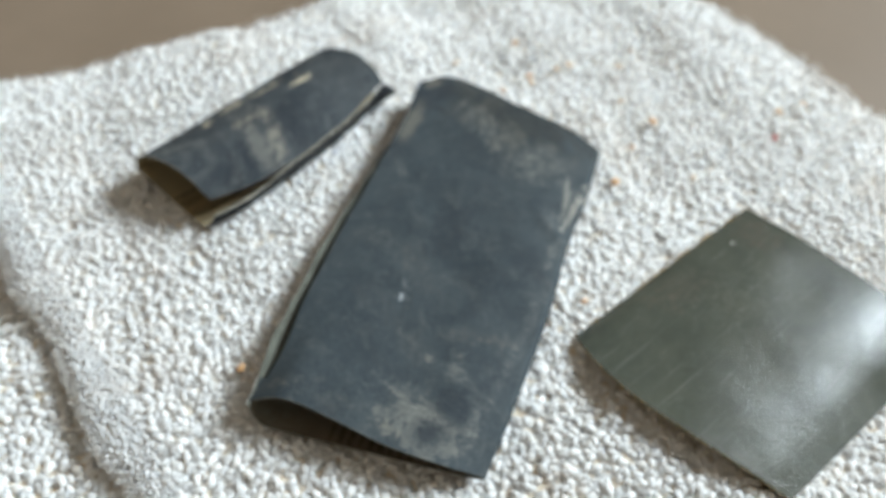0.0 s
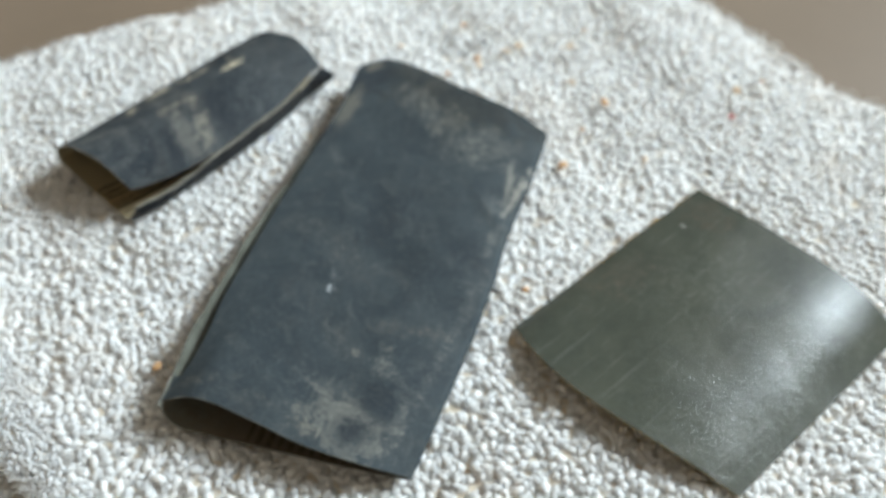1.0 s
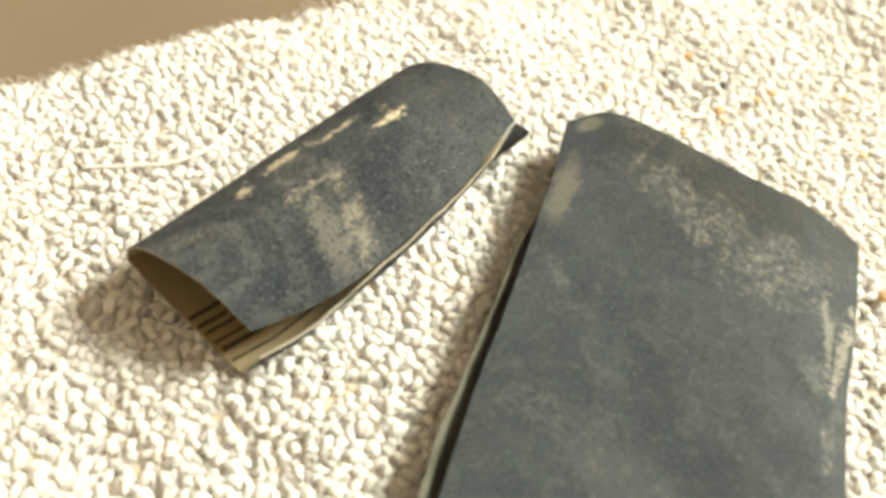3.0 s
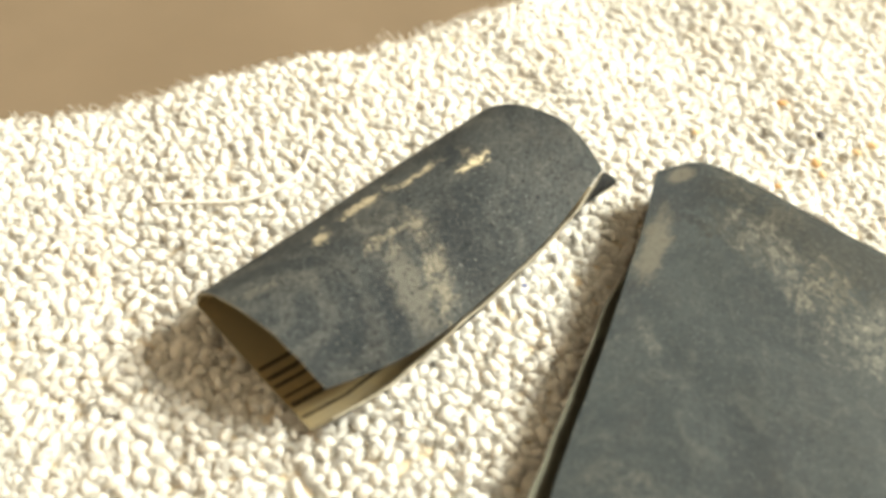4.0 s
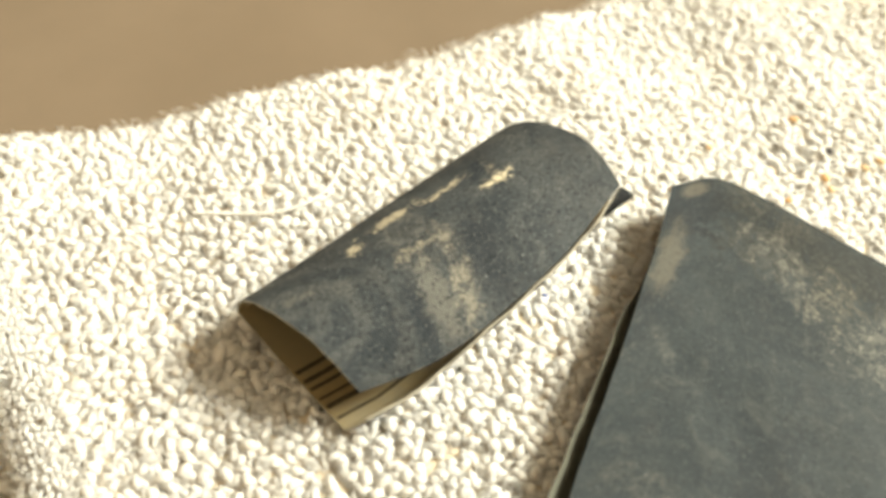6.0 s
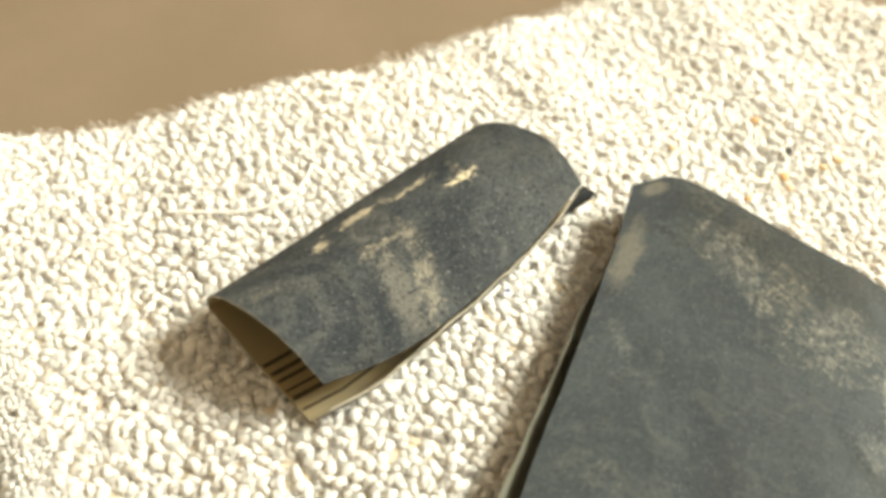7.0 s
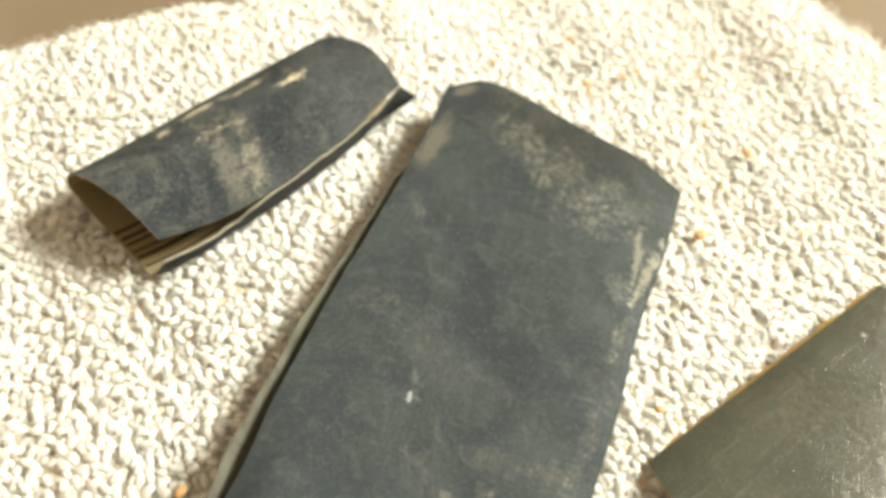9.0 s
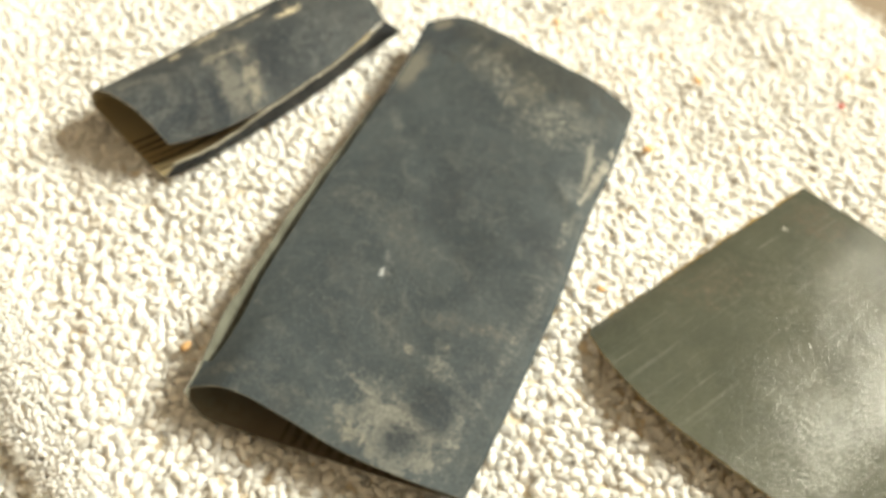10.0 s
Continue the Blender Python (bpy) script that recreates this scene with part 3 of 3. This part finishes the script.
part("under_fold", cloth_bm([p * 0.97 + Vector((0.15, 0.2)) for p in TOP], -0.62, TABLE_Z / CM + 0.02, 0.3, 0.6, 1.7, 0.6), M_WEAVE_SHADED, towel)

pts = grid_points(TOP, 0.235, 0.215, 0.42, rng)
_, _, zs = cloth_height(TOP, pts, -0.16, 0.5, 0.7, 0.0)
out, far = outward(TOP, pts, 0.7)
keep = np.abs((pts - np.array(HEM_A)) @ -np.array(HEM_OUT)) > 1.0
fat = pts[keep]
slim = fat + np.array(HEM_DIR) * 0.11 + rng.normal(0, 0.04, fat.shape)
ob = new("terry_surface", loops_mesh("terry_surface", fat, zs[keep], 0.185, 0.11, 0.125, 0.15, rng, out[keep], 6, 6))
ob.data.materials.append(M_TOWEL)
ob.parent = towel
tagged(ob, "dense white cotton terry surface", kind="stuff")
ob = new("under_surface", loops_mesh("under_surface", slim, zs[keep] - 0.01, 0.165, 0.075, 0.13, 0.15, rng, out[keep], 5, 5))
ob.data.materials.append(M_TOWEL)
ob.parent = towel
tagged(ob, "thinner white cotton loops between the fat ones", kind="stuff")
# loose fibre ends that stand off the loops
fp = pts[keep]
fp = np.concatenate([fp + rng.uniform(-0.12, 0.12, fp.shape) for _ in range(4)])
fz = np.tile(zs[keep], 4) + 0.09
ob = new("cotton_fuzz", loops_mesh("cotton_fuzz", fp, fz, 0.13, 0.0105, 0.14, 0.14, rng, np.tile(out[keep], (4, 1)), 3, 4))
ob.data.materials.append(M_HEM)
ob.parent = towel
tagged(ob, "fine loose cotton fibres over the loops", kind="stuff")
# the hem: flat, finer and tighter
hp = grid_points(TOP, 0.13, 0.115, 0.22, rng)
hfar = np.abs((hp - np.array(HEM_A)) @ -np.array(HEM_OUT))
hp = hp[hfar <= 1.15]
_, _, hz = cloth_height(TOP, hp, -0.065, 0.5, 0.7, 0.0)
hout, _ = outward(TOP, hp, 0.7)
ob = new("hem", loops_mesh("hem", hp, hz, 0.115, 0.062, 0.075, 0.06, rng, hout, 5, 5))
ob.data.materials.append(M_HEM)
ob.parent = towel
tagged(ob, "tight flat white towel hem", kind="stuff")
# rims that hang over the counter carry a second row of loops lower down
a, b = outline_arrays(TOP)
rim = []
for p, q in zip(a, b):
    for k in np.arange(0, 1, 0.2 / np.linalg.norm(q - p)):
        for level in (-0.35, -0.55, -0.8):
            rim.append((*(p + (q - p) * k + rng.uniform(-0.05, 0.05, 2)), level + rng.uniform(-0.05, 0.05)))
rim = np.array(rim)
mid = np.array([4.0, 10.0]) - rim[:, :2]
mid /= np.linalg.norm(mid, axis=1, keepdims=True)
ob = new("rim_edging", loops_mesh("rim_edging", rim[:, :2] + mid * 0.22, rim[:, 2], 0.1, 0.07, 0.09, 0.08, rng, -mid * 2.2))
ob.data.materials.append(M_TOWEL)
ob.parent = towel
tagged(ob, "white cotton loops along the towel rim", kind="stuff")
reach = rng.uniform(0.5, 2.6, len(rim))
ob = new("rim_fuzz", loops_mesh("rim_fuzz", rim[:, :2] + mid * 0.15, rim[:, 2] + 0.2, 0.16, 0.011, 0.09, 0.14, rng, -mid * reach[:, None], 3, 5))
ob.data.materials.append(M_HEM)
ob.parent = towel
tagged(ob, "loose cotton fibre ends along the towel rim", kind="stuff")
# the lower layer, left of the hem
lp = grid_points(LOW, 0.235, 0.215, 0.42, rng)
beyond = (lp - np.array(HEM_A)) @ np.array(HEM_OUT)
lp = lp[beyond > -0.5]
_, _, lz = cloth_height(LOW, lp, -0.82, 0.2, 0.5, 1.7)
ob = new("lower_surface", loops_mesh("lower_surface", lp, lz, 0.19, 0.113, 0.12, 0.15, rng, np.zeros_like(lp)))
ob.data.materials.append(M_TOWEL)
ob.parent = towel
tagged(ob, "white cotton loops of the lower fold", kind="stuff")


def thread(name, points, radius, mat, parent, label=""):
    """A loose yarn along a few points, in centimetres."""
    cu = bpy.data.curves.new(name, "CURVE")
    cu.dimensions, cu.bevel_depth, cu.bevel_resolution, cu.resolution_u = "3D", radius * CM, 2, 8
    sp = cu.splines.new("NURBS")
    sp.points.add(len(points) - 1)
    sp.use_endpoint_u, sp.order_u = True, 3
    for p, co in zip(sp.points, points):
        p.co = (*[c * CM for c in co], 1)
    cu.materials.append(mat)
    ob = new(name, cu)
    ob.parent = parent
    if label:
        tagged(ob, label)
    return ob


# ---- the big folded sheet ----
BIG_LEFT = [(0.3, -0.36), (0.9, -0.3), (1.8, -0.22), (4.0, -0.29), (5.8, -0.30), (8.4, -0.16), (12.0, -0.04), (14.2, -0.05)]
BIG_RIGHT = [(0.0, 5.9), (2.5, 6.2), (5.9, 6.48), (8.5, 6.52), (10.6, 6.7), (12.0, 6.77), (13.2, 6.8)]
BIG_TOP = [(0.0, 14.2), (0.13, 14.85), (0.32, 14.6), (0.48, 14.2), (0.7, 13.75), (0.8, 13.6), (1.0, 13.05)]
BIG_FRONT = [(0.0, 0.34), (0.1, 0.42), (0.22, 0.40), (0.36, 0.27), (0.62, 0.04), (0.85, 0.06), (1.0, 0.2)]


def big_upper(a, b):
    """a across, b along; right of a = 0.93 the sheet turns down into its fold."""
    w = min(a / 0.93, 1.0)
    y = lerp_table(BIG_FRONT, w) * (1 - b) + lerp_table(BIG_TOP, w) * b
    xl, xr = lerp_table(BIG_LEFT, y), lerp_table(BIG_RIGHT, y)
    bulge = math.exp(-(b / 0.14) ** 2)
    z = 0.86 + bulge * lerp_table([(0, -0.06), (0.12, 0.28), (0.35, 0.26), (0.7, 0.02), (1, -0.25)], w)
    z += 0.14 * math.exp(-((1 - b) / 0.1) ** 2) * (1 - w) + 0.1 * math.sin(math.pi * w) * math.exp(-((1 - b) / 0.12) ** 2)
    z -= 0.22 * max(0.0, (w - 0.7) / 0.3) ** 2
    z += wobble(w * 6, b * 14, 2.2, 0.07, 3.1) + wobble(w * 6, b * 14, 0.9, 0.028, 7.7)
    x = xl + (xr - xl) * w
    off = (x - 5.2) * 0.707 + (y - 9.6) * 0.707
    along = (x - 5.2) * 0.707 - (y - 9.6) * 0.707
    z += 0.05 * math.exp(-(off / 0.16) ** 2) * math.exp(-((along - 1.0) / 0.9) ** 2) - 0.07 * math.exp(-((off - 0.6) / 0.5) ** 2) * math.exp(-((along - 1.0) / 0.9) ** 2)
    z -= 0.05 * math.exp(-((x - 2.45) / 0.13) ** 2 - ((y - 4.6) / 0.35) ** 2)
    if a > 0.93:
        k = (a - 0.93) / 0.07
        x += 0.13 * math.sin(math.pi * k)
        z -= (z - 0.25) * 0.5 * (1 - math.cos(math.pi * k))
    x += wobble(0, y, 0.9, 0.035, 1.3) * (1 - w)
    return x, y, z


BIG_OUT = [(0.2, -0.44), (0.9, -0.5), (1.5, -0.6), (2.2, -0.67), (3.9, -0.63), (5.7, -0.66), (8.1, -0.46), (10.2, -0.34), (11.9, -0.08), (14.2, -0.03)]
BIG_RISE = [(0.2, 0.74), (2.0, 0.82), (6.0, 0.72), (9.0, 0.66), (12.0, 0.62), (14.2, 0.6)]


def big_lower(a, b):
    """The layer on the towel; its left rim curls up past the upper layer."""
    w = a
    y = (-0.06 + 0.2 * w * (1 - w) + 0.25 * w * w) * (1 - b) + (lerp_table(BIG_TOP, w) - 0.25) * b
    if w < 0.08:
        y += (0.08 - w) / 0.08 * 0.22 * (1 - b)
    xl, xr = lerp_table(BIG_OUT, y), lerp_table(BIG_RIGHT, y)
    x = xl + (xr - xl) * w
    curl = max(0.0, 1 - w / 0.11)
    z = 0.2 + (lerp_table(BIG_RISE, y) - 0.2) * curl ** 1.6
    x -= 0.0 if w > 0.11 else 0.1 * math.sin(math.pi * w / 0.11)
    z += wobble(0, y, 0.8, 0.06, 9.1) * curl + wobble(w * 6, y, 1.9, 0.05, 2.2) * (1 - curl)
    x += wobble(0, y, 0.7, 0.06, 5.5) * curl
    return x, y, z


def big_corner(a, b):
    """The short stretch of the left fold that has not split, at the open end."""
    up, low = Vector(big_upper(0.0, b * 0.05)), Vector(big_lower(0.0, b * 0.06))
    p = up.lerp(low, a)
    p.x -= 0.08 * math.sin(math.pi * a)
    p.z -= 0.03 * math.sin(math.pi * a)
    return p


big = tagged(new("folded_sandpaper"), "long flat folded slate-grey sandpaper, dusty and worn, on the towel", "sandpaper", "used sandpaper")
upper = part("upper_leaf", sheet_bm(big_upper, 60, 90, 0.035, lambda a, b: (a * 6.9, b * 14.0)), [M_BIG, M_PAPER_GREY, M_RIM_DARK], big, "rubbed dark slate grit with pale dust stains")
lower = part("lower_leaf", sheet_bm(big_lower, 60, 90, 0.035, lambda a, b: (a * 6.9, b * 14.0), flip=True), [M_BIG, M_PAPER_GREY, M_RIM_DARK], big, "grey-green paper inside, split rim curling up")
part("fold", sheet_bm(big_corner, 10, 10, 0.035, lambda a, b: (a * 0.6, b * 1.0), flip=True), [M_BIG, M_PAPER_GREY, M_RIM_DARK], big, "worn unsplit stretch of the fold")


def stripe_bm(surface, a0, b0, a1, b1, width, lift):
    """A printed bar that follows a sheet's paper side."""
    bm = bmesh.new()
    rows = []
    steps = 8
    for k in range(steps + 1):
        a, b = a0 + (a1 - a0) * k / steps, b0 + (b1 - b0) * k / steps
        p = Vector(surface(a, b))
        along = Vector(surface(a0 + (a1 - a0), b1)) - Vector(surface(a0, b0))
        side = along.cross(Vector((0, 0, 1))).normalized() * width / 2
        rows.append([bm.verts.new((p + s * side + Vector((0, 0, lift + dz))) * CM) for s, dz in ((-1, 0), (1, 0), (1, -0.012), (-1, -0.012))])
    for r, s in zip(rows, rows[1:]):
        for k in range(4):
            bm.faces.new([r[k], r[(k + 1) % 4], s[(k + 1) % 4], s[k]])
    bm.faces.new(rows[0][::-1])
    bm.faces.new(rows[-1])
    bmesh.ops.recalc_face_normals(bm, faces=bm.faces[:])
    return bm


for k in range(13):
    a0 = 0.36 + k * 0.043
    part("printed_bar", stripe_bm(big_lower, a0, 0.004, a0 - 0.004, 0.12, 0.15 if k % 3 else 0.09, 0.045), M_INK, lower)

# ---- the small rolled sheet ----
R0, RA, RC = Vector((-4.53, 6.38)), Vector((3.36, 7.02)), Vector((-3.32, 1.05))
LIP = [(0.0, 1.08), (0.2, 1.04), (0.4, 1.08), (0.7, 1.18), (1.0, 1.27)]
LIP_OUT = [(0.0, 0.0), (0.2, -0.135), (0.45, -0.15), (0.7, -0.115), (1.0, 0.01)]
RIM_X = [(0.0, -4.24), (0.12, -3.57), (0.21, -3.27), (0.29, -2.95), (0.38, -2.64), (0.475, -2.32), (0.59, -1.99), (0.71, -1.66), (0.83, -1.40), (1.0, -1.16)]
RIM_Z = [(0.0, 0.76), (0.1, 0.82), (0.22, 0.86), (0.3, 1.0), (0.45, 1.1), (0.7, 1.17), (1.0, 1.24)]


def roll_upper(a, b):
    """a from the front lip over the back to the tight fold, b along the roll."""
    w = a
    lip = lerp_table(LIP, b)
    top = 1.66 + 0.06 * b
    if w < 0.45:
        k = w / 0.45
        z = lip + (top - lip) * math.sin(k * math.pi / 2) ** 0.9
        w = w + lerp_table(LIP_OUT, b) * (1 - k)
    else:
        k = (w - 0.45) / 0.55
        z = 0.5 + (top - 0.5) * math.sqrt(max(0.0, 1 - k ** 2.3))
    z += wobble(w * 3.4, b * 7.6, 1.6, 0.05, 4.4)
    skew = wobble(b * 7.6, w * 3, 0.7, 0.006, 8.0) * (b > 0.97) + wobble(w * 3.4, 0, 0.5, 0.006, 3.0) * (b < 0.02)
    p = R0 + RA * (b + 0.045 * math.sin(math.pi * min(w, 1.0)) * b ** 3 + skew) + RC * w
    return p.x, p.y, z


def roll_lower(a, b):
    """a from the raised front rim down the steep wall to the towel, then to the fold behind."""
    rim = Vector((lerp_table(RIM_X, b), 6.04 + 7.4 * b, lerp_table(RIM_Z, b)))
    rim.x += wobble(0, b * 7.6, 0.6, 0.03, 2.0)
    rim.z += wobble(0, b * 7.6, 0.4, 0.05, 5.0)
    end = math.exp(-((1 - b) / 0.07) ** 2)
    foot = Vector((rim.x - 0.44 + 0.2 * end, rim.y - 0.08 + 0.55 * end, 0.1))
    back = R0 + RA * (b + 0.02 * b) + RC
    if a < 0.3:
        k = a / 0.3
        p = rim.lerp(foot, k)
        belly = math.sin(math.pi * k)
        p.x += 0.02 * belly + 0.42 * end * belly
        p.y += 0.12 * end * belly
        return p.x, p.y, p.z
    k = (a - 0.3) / 0.7
    p = foot.lerp(Vector((back.x, back.y, 0.1)), k)
    return p.x, p.y, 0.1 + 0.4 * k ** 2.2 + wobble(p.x, p.y, 1.2, 0.025, 6.4) * math.sin(math.pi * k)


roll = tagged(new("folded_sandpaper"), "small folded-over dusty blue-grey sandpaper with tan paper inside", "sandpaper", "used sandpaper")
part("upper_leaf", sheet_bm(roll_upper, 44, 56, 0.04, lambda a, b: (b * 7.6, a * 3.6), flip=True), [M_ROLL, M_PAPER, M_RIM], roll, "arched dark grit with swirled pale dust")
rlow = part("lower_leaf", sheet_bm(roll_lower, 36, 56, 0.055, lambda a, b: (b * 7.6, a * 3.6)), [M_UNWORN_SHADED, M_PAPER, M_RIM], roll, "tan backing paper with dark printed bars")
for a0, wd, b1 in ((0.625, 0.095, 0.5), (0.573, 0.1, 0.5), (0.53, 0.08, 0.5), (0.475, 0.06, 0.6), (0.43, 0.11, 0.6), (0.365, 0.06, 0.8)):
    part("printed_bar", stripe_bm(roll_lower, a0, 0.006, a0, b1, wd, 0.074), M_INK, rlow)

# ---- the polished square ----
S_L, S_T, S_B, S_R = Vector((7.5, 5.5)), Vector((11.9, 11.55)), Vector((13.74, 2.05)), Vector((17.85, 8.1))
PROF_FRONT = [(0.0, 0.05), (0.04, 0.24), (0.1, 0.36), (0.3, 0.54), (0.5, 0.64), (0.66, 0.645), (0.78, 0.565), (0.88, 0.41), (1.0, 0.1)]
PROF_BACK = [(0.0, 0.88), (0.1, 0.94), (0.3, 1.02), (0.5, 1.02), (0.66, 0.975), (0.78, 0.86), (0.88, 0.62), (1.0, 0.14)]


def square(a, b):
    """a from the ochre rim to the curved-down side, b from the near edge to the far one."""
    p = S_L.lerp(S_T, b).lerp(S_B.lerp(S_R, b), a)
    z = lerp_table(PROF_FRONT, a) * (1 - b) + lerp_table(PROF_BACK, a) * b
    z += wobble(a * 7, b * 7.5, 2.0, 0.05, 1.9)
    bow = -0.72 * math.sin(math.pi * a ** 0.75) ** 0.85 * (1 - b) ** 4
    p = p + Vector((0.5, 0.86)) * bow
    return p.x, p.y, z


def square_back(a, b):
    """The backing paper, which shows past the worn rim."""
    a = -0.03 + a * 1.03
    x, y, z = square(max(a, 0.0), b)
    if a < 0:
        rag = 1.0 + wobble(0, b * 7.5, 0.5, 0.6, 3.3)
        x, y, z = x + a * rag * 2.6, y - a * rag * 1.6, z + a * 4.5
    return x, y, z - 0.02


sq = tagged(new("sandpaper_square"), "arched square of greenish-grey worn sandpaper with an ochre paper edge", "sandpaper", "used sandpaper")
part("grit_face", sheet_bm(square, 56, 56, 0.018, lambda a, b: (a * 7.1, b * 7.5)), [M_SQUARE, M_PAPER_OCHRE, M_RIM_DARK], sq, "polished greenish-grey grit with fine scratches")
part("backing_paper", sheet_bm(square_back, 56, 56, 0.03, lambda a, b: (a * 7.1, b * 7.5)), [M_PAPER_OCHRE, M_PAPER_OCHRE, M_RIM_OCHRE], sq, "ochre backing paper at the worn rim")


# ---- crumbs and loose threads on the towel ----
def crumb(name, x, y, z, size, mat, label, category="crumb", group="crumbs on the towel", squash=0.4):
    bm = bmesh.new()
    bmesh.ops.create_icosphere(bm, subdivisions=2, radius=size * CM)
    for v in bm.verts:
        k = 1 + 0.45 * noise.noise(v.co * (90 / size) * 0.1 + Vector((x, y, z)) * 3)
        v.co = Vector((v.co.x * k, v.co.y * k * 0.75, v.co.z * k * squash))
    for f in bm.faces:
        f.smooth = True
    ob = link_bm(name, bm, mat)
    ob.matrix_world = pose(x * CM, y * CM, z * CM, 0, 0, (x * 77) % 180)
    return tagged(ob, label, category, group)


for x, y, size, mat in ((3.57, 16.85, 0.14, M_CRUMB), (2.78, 15.68, 0.1, M_CRUMB), (0.64, 16.77, 0.09, M_CRUMB_PALE), (4.5, 17.65, 0.12, M_CRUMB_PALE), (8.49, 15.71, 0.12, M_CRUMB), (7.63, 12.12, 0.13, M_CRUMB), (-1.3, 1.45, 0.1, M_CRUMB), (2.57, 18.8, 0.12, M_CRUMB),
                        (7.95, 14.05, 0.09, M_CRUMB), (3.75, 16.5, 0.11, M_CRUMB_PALE), (4.9, 18.1, 0.13, M_CRUMB_PALE), (13.0, 17.8, 0.1, M_CRUMB_PALE), (7.1, 19.8, 0.09, M_CRUMB_PALE), (13.9, 18.6, 0.1, M_CRUMB), (7.5, 6.7, 0.09, M_CRUMB), (7.2, 16.5, 0.08, M_CRUMB_PALE),
                        (0.05, 14.9, 0.08, M_CRUMB), (6.8, 18.6, 0.08, M_CRUMB_PALE), (10.2, 13.2, 0.08, M_CRUMB_PALE)):
    crumb("crumb", x, y, 0.22, size * 1.4, mat, "tiny orange-brown crumb caught in the towel loops")
crumb("grit_speck", 3.6, 17.93, 0.22, 0.15, M_SPECK, "tiny dark grit speck on the white towel", "speck")
crumb("red_speck", 12.89, 16.26, 0.21, 0.11, M_RED, "tiny red speck on the white towel", "speck")
crumb("blue_speck", -2.0, 10.6, 0.16, 0.065, M_BLUE, "tiny blue fibre beside the rolled sandpaper", "speck")


# ---- pulled threads and lint of the towel ----
thread("pulled_thread", [(-10.45, 9.77, -0.02), (-9.24, 10.16, 0.05), (-8.38, 10.66, 0.06), (-7.95, 11.23, 0.07), (-7.78, 11.9, 0.08), (-7.95, 12.75, 0.06), (-8.46, 13.51, 0.0)], 0.045, M_HEM, towel)
thread("pulled_thread", [(-9.6, 0.5, -0.66), (-8.92, 0.9, -0.56), (-8.29, 1.38, -0.54), (-7.75, 1.86, -0.6)], 0.05, M_HEM, towel)
thread("pulled_thread", [(-8.6, -0.9, -0.66), (-7.94, -0.49, -0.55), (-7.13, -0.07, -0.53), (-6.27, 0.29, -0.53), (-5.46, 0.15, -0.6)], 0.05, M_HEM, towel)
for k in range(70):
    x, y = rng.uniform(-9, 16), rng.uniform(4, 22)
    lies, rim_gap, _ = inside_and_far(TOP, np.array([[x, y]]))
    if not lies[0] or rim_gap[0] < 1.0:
        continue
    turn, size = rng.uniform(0, 6.28), rng.uniform(0.15, 0.4)
    dx, dy = math.cos(turn) * size, math.sin(turn) * size
    thread("lint", [(x, y, 0.02), (x + dx * 0.5 - dy * 0.3, y + dy * 0.5 + dx * 0.3, 0.13), (x + dx, y + dy, 0.05)], 0.012, M_HEM, towel)
hair = thread("loose_hair", [(-8.7, 4.9, 0.1), (-8.6, 5.04, 0.15), (-8.52, 5.16, 0.1)], 0.012, M_SPECK, None)
tagged(hair, "short dark hair lying on the white towel", "hair")
